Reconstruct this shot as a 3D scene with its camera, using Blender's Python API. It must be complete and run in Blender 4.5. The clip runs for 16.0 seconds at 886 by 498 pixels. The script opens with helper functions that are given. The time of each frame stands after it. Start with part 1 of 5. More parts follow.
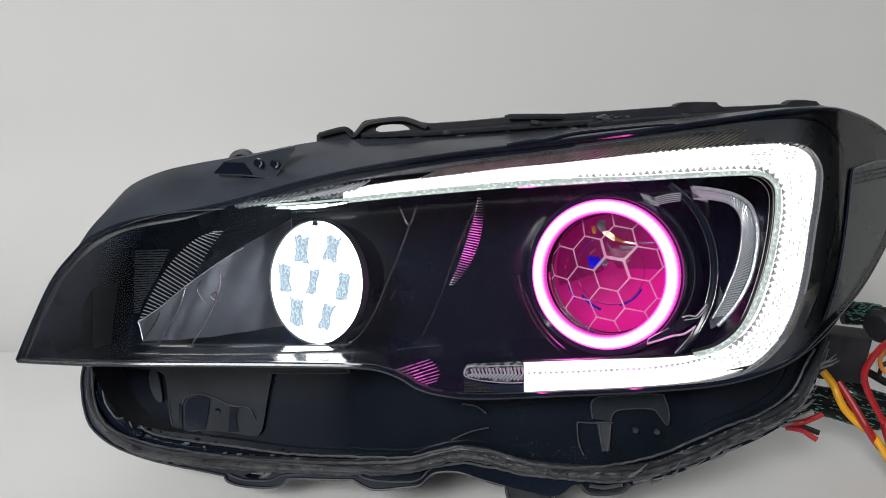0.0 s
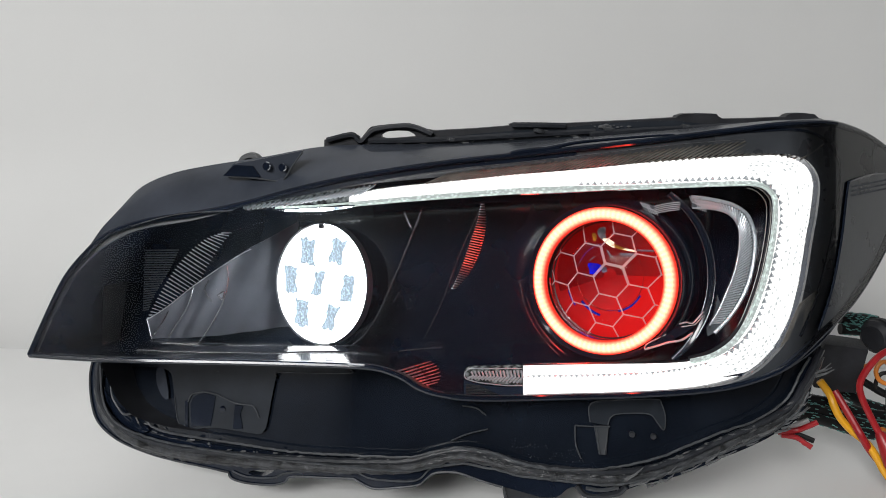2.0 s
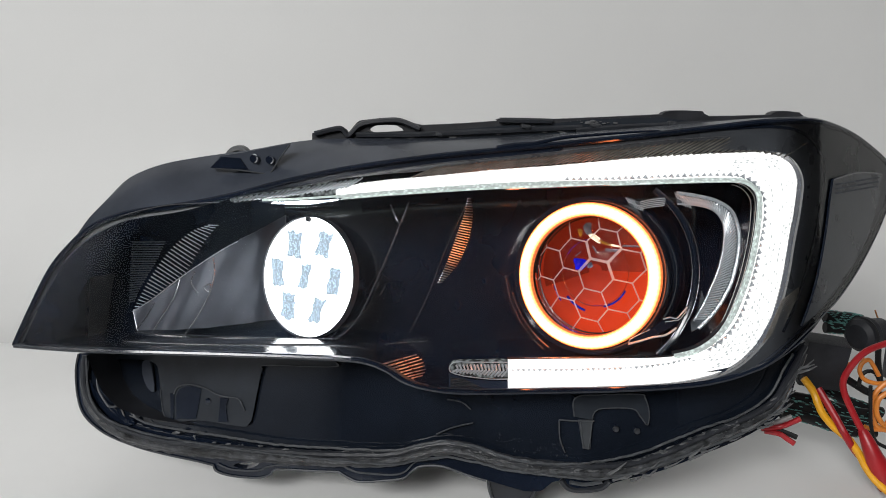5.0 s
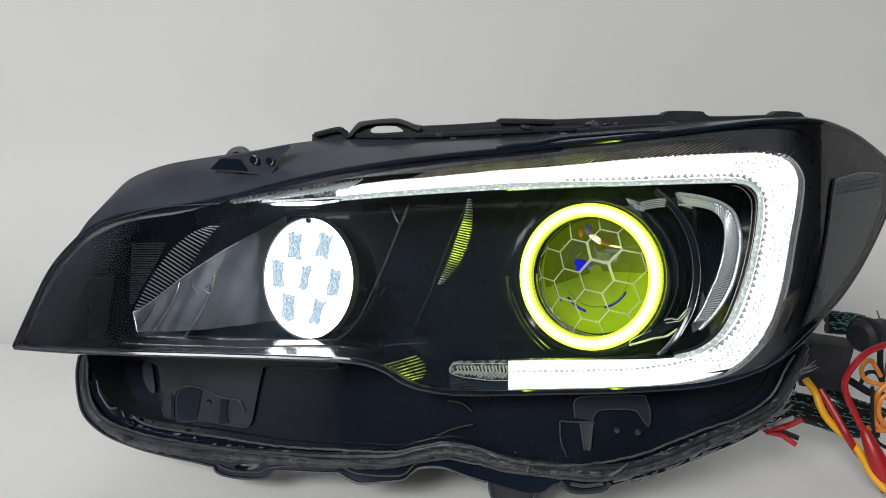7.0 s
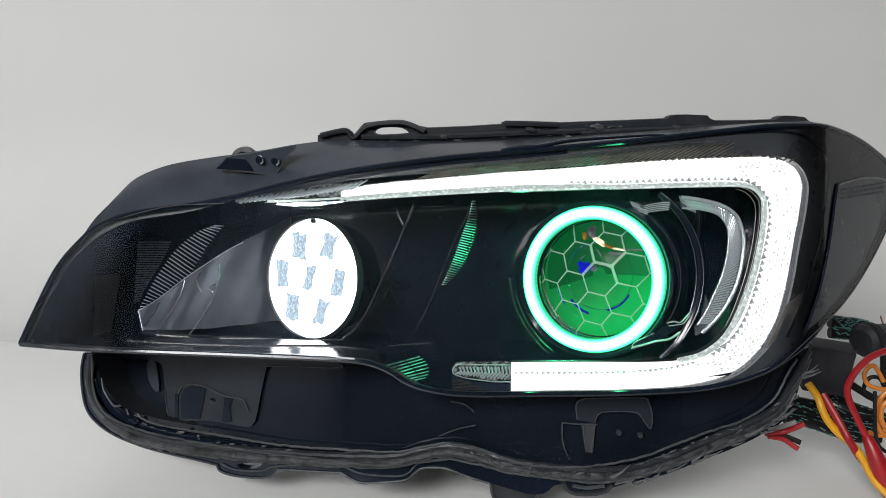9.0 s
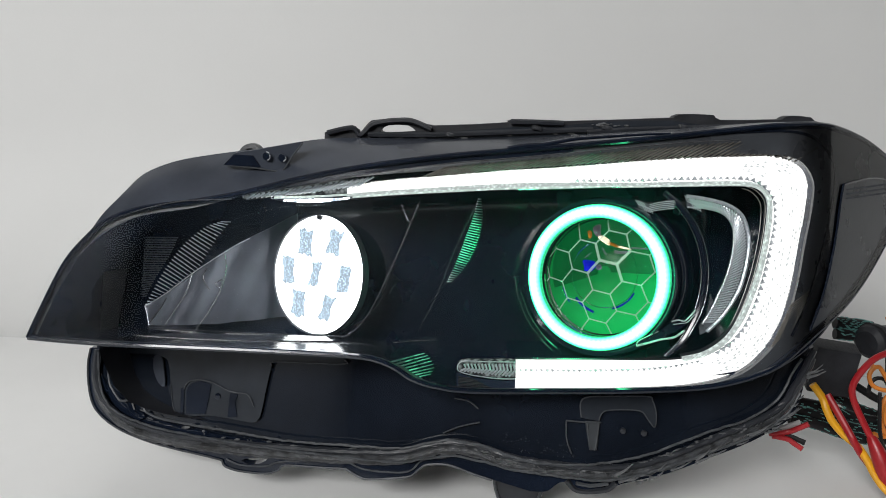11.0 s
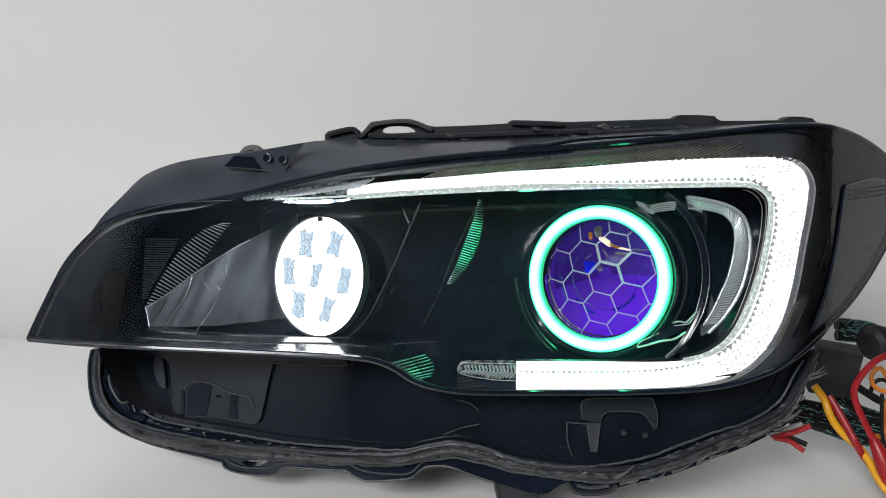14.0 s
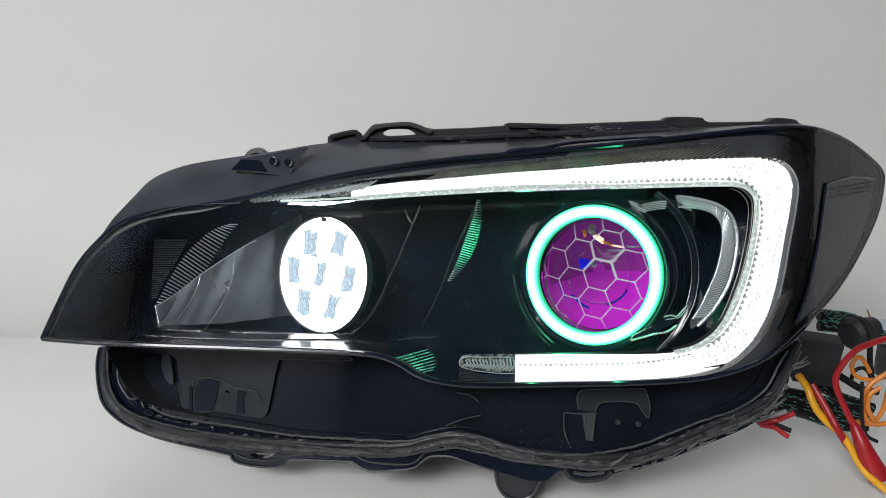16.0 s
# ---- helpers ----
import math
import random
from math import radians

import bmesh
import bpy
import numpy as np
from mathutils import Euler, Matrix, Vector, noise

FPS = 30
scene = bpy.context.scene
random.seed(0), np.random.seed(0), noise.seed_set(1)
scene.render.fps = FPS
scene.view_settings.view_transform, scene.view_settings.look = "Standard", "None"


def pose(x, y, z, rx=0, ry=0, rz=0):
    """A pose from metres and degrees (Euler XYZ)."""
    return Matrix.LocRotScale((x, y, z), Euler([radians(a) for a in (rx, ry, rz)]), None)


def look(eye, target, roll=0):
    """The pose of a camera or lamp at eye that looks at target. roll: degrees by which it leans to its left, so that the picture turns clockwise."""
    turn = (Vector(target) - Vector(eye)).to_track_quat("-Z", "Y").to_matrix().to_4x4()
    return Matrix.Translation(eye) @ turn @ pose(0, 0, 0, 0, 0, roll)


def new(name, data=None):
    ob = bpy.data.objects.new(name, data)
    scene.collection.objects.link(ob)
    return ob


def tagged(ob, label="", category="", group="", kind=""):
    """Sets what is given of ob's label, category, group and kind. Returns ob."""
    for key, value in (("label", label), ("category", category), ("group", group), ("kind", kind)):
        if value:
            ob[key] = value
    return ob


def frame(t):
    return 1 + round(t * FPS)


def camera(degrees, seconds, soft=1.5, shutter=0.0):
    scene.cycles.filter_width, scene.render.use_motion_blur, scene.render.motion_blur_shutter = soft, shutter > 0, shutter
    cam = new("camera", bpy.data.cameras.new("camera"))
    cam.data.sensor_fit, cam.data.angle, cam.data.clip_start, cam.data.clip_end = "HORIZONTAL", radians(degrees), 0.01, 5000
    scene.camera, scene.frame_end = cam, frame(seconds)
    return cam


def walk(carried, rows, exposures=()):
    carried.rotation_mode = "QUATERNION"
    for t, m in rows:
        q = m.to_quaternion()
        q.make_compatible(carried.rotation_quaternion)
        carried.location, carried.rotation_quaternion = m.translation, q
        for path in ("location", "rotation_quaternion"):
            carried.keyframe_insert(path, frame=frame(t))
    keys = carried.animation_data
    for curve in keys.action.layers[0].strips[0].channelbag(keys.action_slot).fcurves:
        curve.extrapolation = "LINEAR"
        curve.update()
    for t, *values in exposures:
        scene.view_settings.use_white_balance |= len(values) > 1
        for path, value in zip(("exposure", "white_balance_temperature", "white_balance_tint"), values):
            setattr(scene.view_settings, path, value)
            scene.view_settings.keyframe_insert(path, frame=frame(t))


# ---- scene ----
cam = camera(59.0, 16.0, soft=0.9)
PATH = [
    (0, (0.015, -0.0067, 0.2743), (-0.033, 1.95, -0.141), -0.13),
    (0.5, (0.008, -0.0117, 0.2737), (-0.057, 1.944, -0.14), 0.33),
    (1, (0.007, -0.0157, 0.2732), (-0.071, 1.941, -0.133), 0.47),
    (1.5, (0.013, -0.0188, 0.2739), (-0.061, 1.94, -0.123), 0.56),
    (2, (0.017, -0.0169, 0.2751), (-0.046, 1.942, -0.124), 0.72),
    (2.5, (0.018, -0.0167, 0.2731), (-0.035, 1.943, -0.12), 0.78),
    (3, (0.02, -0.0177, 0.273), (-0.023, 1.942, -0.124), 0.85),
    (3.5, (0.019, -0.0196, 0.2728), (-0.02, 1.939, -0.132), 1.04),
    (4, (0.022, -0.0195, 0.2718), (-0.019, 1.94, -0.129), 1.24),
    (6.5, (0.022, -0.0193, 0.2698), (-0.032, 1.941, -0.119), 1.19),
    (7, (0.023, -0.0184, 0.2709), (-0.03, 1.942, -0.122), 1.18),
    (7.5, (0.022, -0.0184, 0.2709), (-0.034, 1.941, -0.123), 1.19),
    (8, (0.022, -0.0204, 0.2707), (-0.04, 1.941, -0.118), 1.42),
    (8.5, (0.021, -0.0203, 0.2697), (-0.043, 1.941, -0.121), 1.62),
    (9, (0.023, -0.0204, 0.2707), (-0.04, 1.941, -0.117), 1.62),
    (11.5, (0.023, -0.0231, 0.2674), (-0.056, 1.938, -0.112), 1.97),
    (12, (0.024, -0.0223, 0.2695), (-0.057, 1.94, -0.108), 1.78),
    (12.5, (0.022, -0.0214, 0.2706), (-0.052, 1.941, -0.107), 1.76),
    (13, (0.024, -0.0213, 0.2696), (-0.054, 1.942, -0.106), 1.77),
    (13.5, (0.024, -0.0221, 0.2675), (-0.055, 1.941, -0.108), 1.87),
    (14, (0.024, -0.0221, 0.2675), (-0.058, 1.94, -0.11), 1.88),
    (14.5, (0.023, -0.0231, 0.2674), (-0.059, 1.939, -0.111), 1.98),
    (15, (0.025, -0.0259, 0.266), (-0.057, 1.936, -0.11), 1.88),
    (15.5, (0.024, -0.0283, 0.2688), (-0.046, 1.933, -0.117), 1.74),
    (16, (0.014, -0.0401, 0.2755), (-0.027, 1.92, -0.123), 1.64),
]
walk(cam, [(t, look(eye, target, roll)) for t, eye, target, roll in PATH])

# ---- light ----
world = bpy.data.worlds.new("room_world")
scene.world = world
world.use_nodes = True
world.node_tree.nodes["Background"].inputs[0].default_value = (0.93, 0.96, 1.0, 1)
world.node_tree.nodes["Background"].inputs[1].default_value = 0.5


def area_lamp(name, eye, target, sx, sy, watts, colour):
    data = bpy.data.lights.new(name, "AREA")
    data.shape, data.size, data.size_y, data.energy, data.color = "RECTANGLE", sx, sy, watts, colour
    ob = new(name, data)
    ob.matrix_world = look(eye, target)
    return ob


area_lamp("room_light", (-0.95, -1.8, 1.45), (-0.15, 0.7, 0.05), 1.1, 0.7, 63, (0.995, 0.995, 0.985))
scene.view_settings.exposure = 0.0


# ---- materials ----
def material(name):
    m = bpy.data.materials.new(name)
    m.use_nodes = True
    return m, m.node_tree.nodes, m.node_tree.links


def surface(name, colour, rough, metal=0.0, vary=0.15, scale=40.0, bump=0.0, bump_scale=600.0, coat=0.0, rough_vary=0.1, spec=0.5):
    m, n, l = material(name)
    b = n["Principled BSDF"]
    b.inputs["Metallic"].default_value = metal
    b.inputs["Coat Weight"].default_value = coat
    b.inputs["Specular IOR Level"].default_value = spec
    b.inputs["Coat Roughness"].default_value = 0.06
    co = n.new("ShaderNodeTexCoord")
    big = n.new("ShaderNodeTexNoise")
    big.inputs["Scale"].default_value, big.inputs["Detail"].default_value = scale, 6
    l.new(co.outputs["Object"], big.inputs["Vector"])
    ramp = n.new("ShaderNodeValToRGB")
    lo, hi = [c * (1 - vary) for c in colour], [min(1, c * (1 + vary)) for c in colour]
    ramp.color_ramp.elements[0].color, ramp.color_ramp.elements[1].color = (*lo, 1), (*hi, 1)
    ramp.color_ramp.elements[0].position, ramp.color_ramp.elements[1].position = 0.3, 0.7
    l.new(big.outputs["Fac"], ramp.inputs["Fac"])
    l.new(ramp.outputs["Color"], b.inputs["Base Color"])
    mr = n.new("ShaderNodeMapRange")
    mr.inputs["To Min"].default_value, mr.inputs["To Max"].default_value = rough * (1 - rough_vary), rough * (1 + rough_vary)
    l.new(big.outputs["Fac"], mr.inputs["Value"])
    l.new(mr.outputs["Result"], b.inputs["Roughness"])
    if bump:
        fine = n.new("ShaderNodeTexNoise")
        fine.inputs["Scale"].default_value, fine.inputs["Detail"].default_value = bump_scale, 4
        l.new(co.outputs["Object"], fine.inputs["Vector"])
        bp = n.new("ShaderNodeBump")
        bp.inputs["Strength"].default_value, bp.inputs["Distance"].default_value = bump, 0.001
        l.new(fine.outputs["Fac"], bp.inputs["Height"])
        l.new(bp.outputs["Normal"], b.inputs["Normal"])
    return m


def glow(name, colour, strength, speck=0.0, scale=700.0):
    """A light-giving plastic, with facets that let more or less light out."""
    m, n, l = material(name)
    n.remove(n["Principled BSDF"])
    e = n.new("ShaderNodeEmission")
    e.inputs["Color"].default_value, e.inputs["Strength"].default_value = (*colour, 1), strength
    if speck:
        co = n.new("ShaderNodeTexCoord")
        v = n.new("ShaderNodeTexVoronoi")
        v.inputs["Scale"].default_value = scale
        l.new(co.outputs["Object"], v.inputs["Vector"])
        mr = n.new("ShaderNodeMapRange")
        mr.inputs["From Max"].default_value = 0.6
        mr.inputs["To Min"].default_value, mr.inputs["To Max"].default_value = strength, strength * (1 - speck)
        l.new(v.outputs["Distance"], mr.inputs["Value"])
        l.new(mr.outputs["Result"], e.inputs["Strength"])
    l.new(e.outputs[0], n["Material Output"].inputs["Surface"])
    return m


def clear(name, tint, gloss=0.08, ior=1.45, haze=0.0):
    """Thin clear plastic: lets light through and shines by Fresnel; haze scatters a little of what passes, bluish, in
    place of lamp glare.
    """
    m, n, l = material(name)
    n.remove(n["Principled BSDF"])
    tr, gl, mix, fr = n.new("ShaderNodeBsdfTransparent"), n.new("ShaderNodeBsdfGlossy"), n.new("ShaderNodeMixShader"), n.new("ShaderNodeFresnel")
    tr.inputs[0].default_value = (*tint, 1)
    gl.inputs["Roughness"].default_value = gloss
    fr.inputs["IOR"].default_value = ior
    l.new(fr.outputs[0], mix.inputs[0])
    l.new(tr.outputs[0], mix.inputs[1])
    l.new(gl.outputs[0], mix.inputs[2])
    out = mix
    if haze:
        tl, out = n.new("ShaderNodeBsdfTranslucent"), n.new("ShaderNodeMixShader")
        tl.inputs[0].default_value = (0.6, 0.78, 1.0, 1)
        out.inputs[0].default_value = haze
        l.new(mix.outputs[0], out.inputs[1])
        l.new(tl.outputs[0], out.inputs[2])
    l.new(out.outputs[0], n["Material Output"].inputs["Surface"])
    return m


# the colours through which the lamp's colour-changing diodes go, picked by the turn of ring or bowl (0 to 180 degrees)
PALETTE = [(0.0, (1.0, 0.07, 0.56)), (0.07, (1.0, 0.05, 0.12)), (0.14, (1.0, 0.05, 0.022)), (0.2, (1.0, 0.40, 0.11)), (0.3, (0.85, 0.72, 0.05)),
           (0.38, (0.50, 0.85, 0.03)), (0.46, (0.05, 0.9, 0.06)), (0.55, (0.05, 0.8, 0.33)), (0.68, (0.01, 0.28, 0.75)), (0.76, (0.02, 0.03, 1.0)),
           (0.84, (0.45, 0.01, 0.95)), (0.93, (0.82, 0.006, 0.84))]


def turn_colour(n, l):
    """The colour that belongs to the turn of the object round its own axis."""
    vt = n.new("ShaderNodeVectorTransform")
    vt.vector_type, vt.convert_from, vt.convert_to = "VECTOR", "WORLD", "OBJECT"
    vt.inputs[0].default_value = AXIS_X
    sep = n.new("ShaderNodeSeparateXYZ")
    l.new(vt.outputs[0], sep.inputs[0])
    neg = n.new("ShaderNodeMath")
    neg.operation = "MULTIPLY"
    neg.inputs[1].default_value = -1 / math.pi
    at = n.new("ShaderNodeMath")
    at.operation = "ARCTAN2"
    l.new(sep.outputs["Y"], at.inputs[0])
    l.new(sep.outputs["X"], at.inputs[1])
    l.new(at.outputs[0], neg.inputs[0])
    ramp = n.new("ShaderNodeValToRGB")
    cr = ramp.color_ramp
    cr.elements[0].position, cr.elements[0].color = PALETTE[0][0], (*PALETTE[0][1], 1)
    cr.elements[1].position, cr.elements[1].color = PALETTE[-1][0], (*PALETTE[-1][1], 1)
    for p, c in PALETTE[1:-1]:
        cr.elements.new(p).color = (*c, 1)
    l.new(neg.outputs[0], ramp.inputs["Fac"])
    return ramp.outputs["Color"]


# axis of the projector: it looks to the car's front
RING_AT = Vector((0.0990, 0.45, 0.1620))
RING_TURN = pose(0, 0, 0, 90 - 9, 0, 0).to_3x3()
RING_TURN = pose(0, 0, 0, 0, 0, -27).to_3x3() @ RING_TURN
AXIS_X = RING_TURN @ Vector((1, 0, 0))


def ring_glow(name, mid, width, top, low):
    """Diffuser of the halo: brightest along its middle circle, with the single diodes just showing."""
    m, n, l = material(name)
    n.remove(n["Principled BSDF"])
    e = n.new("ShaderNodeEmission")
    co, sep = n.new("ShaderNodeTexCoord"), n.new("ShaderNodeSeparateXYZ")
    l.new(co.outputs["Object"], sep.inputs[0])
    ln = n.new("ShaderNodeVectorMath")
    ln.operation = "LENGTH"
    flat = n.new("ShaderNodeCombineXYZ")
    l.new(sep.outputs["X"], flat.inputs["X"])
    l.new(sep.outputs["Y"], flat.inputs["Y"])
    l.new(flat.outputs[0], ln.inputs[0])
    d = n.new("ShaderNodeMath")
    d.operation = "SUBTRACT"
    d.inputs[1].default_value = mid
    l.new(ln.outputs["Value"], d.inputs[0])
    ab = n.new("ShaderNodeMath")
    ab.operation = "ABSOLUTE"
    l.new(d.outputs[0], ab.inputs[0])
    # strength drops to the rims so that only the core burns out white
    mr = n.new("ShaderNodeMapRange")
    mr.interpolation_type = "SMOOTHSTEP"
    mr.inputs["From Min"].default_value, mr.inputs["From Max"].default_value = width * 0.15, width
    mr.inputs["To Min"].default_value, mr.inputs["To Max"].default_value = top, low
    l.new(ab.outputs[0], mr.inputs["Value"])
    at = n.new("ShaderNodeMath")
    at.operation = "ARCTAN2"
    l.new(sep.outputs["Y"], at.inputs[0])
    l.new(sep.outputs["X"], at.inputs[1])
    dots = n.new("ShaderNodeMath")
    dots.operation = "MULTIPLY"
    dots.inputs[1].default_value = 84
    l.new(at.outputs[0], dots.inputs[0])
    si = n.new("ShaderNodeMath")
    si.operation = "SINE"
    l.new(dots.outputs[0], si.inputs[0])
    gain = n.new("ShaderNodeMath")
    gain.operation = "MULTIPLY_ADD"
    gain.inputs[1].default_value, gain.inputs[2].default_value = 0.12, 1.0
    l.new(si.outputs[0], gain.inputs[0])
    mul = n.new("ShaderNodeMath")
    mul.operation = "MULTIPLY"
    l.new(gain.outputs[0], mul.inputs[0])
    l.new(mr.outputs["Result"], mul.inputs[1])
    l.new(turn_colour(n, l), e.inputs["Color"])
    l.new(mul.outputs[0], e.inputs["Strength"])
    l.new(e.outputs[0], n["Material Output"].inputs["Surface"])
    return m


def bowl_painted_glow(name, strength):
    """Inside of the projector: its colour diode's light painted on as emission, uneven and stronger to the lower right.
    """
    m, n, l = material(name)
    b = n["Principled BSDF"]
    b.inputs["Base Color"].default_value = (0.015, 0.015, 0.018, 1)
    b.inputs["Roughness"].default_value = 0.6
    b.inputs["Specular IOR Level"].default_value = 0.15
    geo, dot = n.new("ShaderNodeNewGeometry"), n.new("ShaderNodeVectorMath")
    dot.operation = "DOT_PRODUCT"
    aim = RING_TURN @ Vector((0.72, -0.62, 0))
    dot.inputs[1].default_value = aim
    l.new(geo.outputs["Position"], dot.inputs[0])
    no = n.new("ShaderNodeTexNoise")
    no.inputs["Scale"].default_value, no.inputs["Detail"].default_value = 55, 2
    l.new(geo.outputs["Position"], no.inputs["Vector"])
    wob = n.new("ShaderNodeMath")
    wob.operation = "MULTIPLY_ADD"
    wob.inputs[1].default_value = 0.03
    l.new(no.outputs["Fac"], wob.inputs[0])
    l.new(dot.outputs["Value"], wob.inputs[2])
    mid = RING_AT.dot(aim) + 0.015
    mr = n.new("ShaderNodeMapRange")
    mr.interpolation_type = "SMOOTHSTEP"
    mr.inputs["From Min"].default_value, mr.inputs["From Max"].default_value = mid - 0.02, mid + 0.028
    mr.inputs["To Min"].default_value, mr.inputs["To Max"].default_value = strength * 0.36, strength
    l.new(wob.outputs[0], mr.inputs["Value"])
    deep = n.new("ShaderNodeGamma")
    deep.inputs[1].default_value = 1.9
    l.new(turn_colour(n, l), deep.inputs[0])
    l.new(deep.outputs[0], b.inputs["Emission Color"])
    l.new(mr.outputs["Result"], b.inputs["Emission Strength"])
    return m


GLOSS = surface("gloss_black_plastic", (0.0068, 0.0105, 0.02), 0.09, vary=0.3, scale=25)
SATIN = surface("satin_black_plastic", (0.022, 0.024, 0.029), 0.3, vary=0.25, scale=60, bump=0.1, bump_scale=900)
PLATE = surface("plate_black_plastic", (0.022, 0.026, 0.033), 0.2, vary=0.2, scale=50, bump=0.06, bump_scale=800)
SKIRT = surface("black_skirt_plastic", (0.042, 0.048, 0.062), 0.24, spec=0.22, vary=0.25, scale=30, bump=0.03, bump_scale=200)
APRON_BLACK = surface("apron_black_plastic", (0.0075, 0.0105, 0.017), 0.08, vary=0.3, scale=25, bump=0.02, bump_scale=90)
# navy base lifted to stand in for the round lamp's glare
BEZEL = surface("bezel_wall_plastic", (0.018, 0.025, 0.043), 0.14, vary=0.25, scale=30)
LEDGE = surface("ledge_polished_black", (0.008, 0.0095, 0.014), 0.15, spec=1.0, vary=0.2, scale=60, bump=0.12, bump_scale=420)
MATTE = surface("matte_black_plastic", (0.02, 0.021, 0.025), 0.5, spec=0.25, vary=0.3, scale=80, bump=0.3, bump_scale=1400)
SEALANT = surface("grey_sealant", (0.036, 0.038, 0.042), 0.36, vary=0.85, scale=120, bump=0.8, bump_scale=600)
LIP = surface("grey_edge_plastic", (0.042, 0.046, 0.052), 0.48, vary=0.4, scale=120, bump=0.2, bump_scale=900)
SMEAR = surface("worn_grey_sealant", (0.085, 0.088, 0.092), 0.4, vary=0.6, scale=220, bump=0.4, bump_scale=1200)
SMOKE = surface("smoked_reflector", (0.07, 0.076, 0.092), 0.3, metal=0.35, vary=0.3, scale=30, bump=0.05, bump_scale=200)
CHROME = surface("chrome", (0.75, 0.77, 0.8), 0.12, metal=1.0, vary=0.1, scale=90, bump=0.1, bump_scale=500)
# paler metal for lines drawn as edge highlights, and for the ledge ribs
EDGE = surface("edge_highlight_metal", (0.22, 0.225, 0.24), 0.25, metal=0.9, vary=0.3, scale=60)
RIBS = surface("ribbed_reflector", (0.6, 0.6, 0.63), 0.3, metal=0.7, vary=0.2, scale=200)
HALORIBS = surface("chrome_ribs", (0.75, 0.75, 0.77), 0.28, metal=1.0, vary=0.2, scale=200)
DIMRIBS = surface("dim_ribs", (0.05, 0.054, 0.065), 0.3, metal=0.5, vary=0.3, scale=200)
PRISM = surface("clear_prism_plastic", (0.5, 0.54, 0.57), 0.18, metal=0.35, vary=0.2, scale=400, bump=0.3, bump_scale=900)
DRL = glow("daylight_guide_glow", (1.0, 1.0, 0.97), 2.1, 0.4, 900)
DRLDIM = glow("daylight_prism_glow", (0.86, 0.97, 0.93), 1.1, 0.5, 420)
TAILGLOW = glow("guide_tail_glow", (0.7, 0.78, 0.78), 0.42, 0.95, 300)
DRLLINE = glow("daylight_edge_glow", (0.85, 1.0, 0.92), 1.4, 0.5, 300)
LED = glow("led_glow", (0.97, 1.0, 1.0), 13.0)
LEDGAP = glow("led_gap_glow", (0.60, 0.76, 0.90), 1.9, 0.62, 800)
CLEAR = clear("clear_cover_plastic", (0.97, 0.97, 0.98), 0.03, haze=0.006)
GLASS = clear("lens_glass", (0.9, 0.9, 0.92), 0.05, 1.2)
def frosted(name, colour):
    m, n, l = material(name)
    n.remove(n["Principled BSDF"])
    d, t, mix = n.new("ShaderNodeBsdfDiffuse"), n.new("ShaderNodeBsdfTranslucent"), n.new("ShaderNodeMixShader")
    d.inputs[0].default_value = t.inputs[0].default_value = (*colour, 1)
    mix.inputs[0].default_value = 0.35
    l.new(d.outputs[0], mix.inputs[1])
    l.new(t.outputs[0], mix.inputs[2])
    clear_, thin = n.new("ShaderNodeBsdfTransparent"), n.new("ShaderNodeMixShader")
    thin.inputs[0].default_value = 0.5
    l.new(clear_.outputs[0], thin.inputs[1])
    l.new(mix.outputs[0], thin.inputs[2])
    l.new(thin.outputs[0], n["Material Output"].inputs["Surface"])
    return m


SHADE = clear("inner_darkening_sheet", (0.58, 0.54, 0.58), 0.15, 1.3)
ETCH = frosted("etched_line", (0.92, 0.9, 0.9))
PRISMDARK = surface("dim_prism_plastic", (0.12, 0.135, 0.15), 0.25, metal=0.3, vary=0.3, scale=300, bump=0.4, bump_scale=700)
BORDER = surface("border_black_plastic", (0.046, 0.05, 0.056), 0.28, vary=0.2, scale=40, bump=0.08, bump_scale=700)
# guide light on the ribs is put into this paler, brownish tone
BORDERRIB = surface("border_rib_plastic", (0.15, 0.14, 0.125), 0.25, vary=0.3, scale=100)
TABLE = surface("white_table_laminate", (0.8, 0.8, 0.795), 0.3, vary=0.03, scale=8, bump=0.03, bump_scale=250, rough_vary=0.2)
WALL = surface("white_wall_paint", (0.66, 0.66, 0.655), 0.7, vary=0.02, scale=5, bump=0.08, bump_scale=300)
PALE_SHELL = surface("pale_unseen_shell", (0.55, 0.55, 0.545), 0.8, vary=0.06, scale=3, bump=0.1, bump_scale=100)
DARK_SHELL = surface("dark_unseen_shell", (0.10, 0.10, 0.105), 0.8, vary=0.1, scale=3, bump=0.1, bump_scale=100)
RED = surface("red_wire_sheath", (0.33, 0.009, 0.014), 0.35, vary=0.15, scale=60)
YELLOW = surface("yellow_wire_sheath", (0.75, 0.36, 0.012), 0.35, vary=0.1, scale=60)
ORANGE = surface("orange_wire_sheath", (0.65, 0.21, 0.03), 0.4, vary=0.15, scale=60)
BLACKWIRE = surface("black_wire_sheath", (0.01, 0.01, 0.011), 0.45, spec=0.25, vary=0.2, scale=60)
GREYWIRE = surface("grey_wire_sheath", (0.35, 0.33, 0.33), 0.45, vary=0.15, scale=60)
TEAL = surface("teal_thread", (0.12, 0.30, 0.28), 0.6, vary=0.2, scale=200)
PALE = surface("pale_blue_plastic", (0.35, 0.45, 0.5), 0.4, vary=0.15, scale=60)
COPPER = surface("copper_strands", (0.7, 0.33, 0.15), 0.35, metal=1.0, vary=0.2, scale=300)


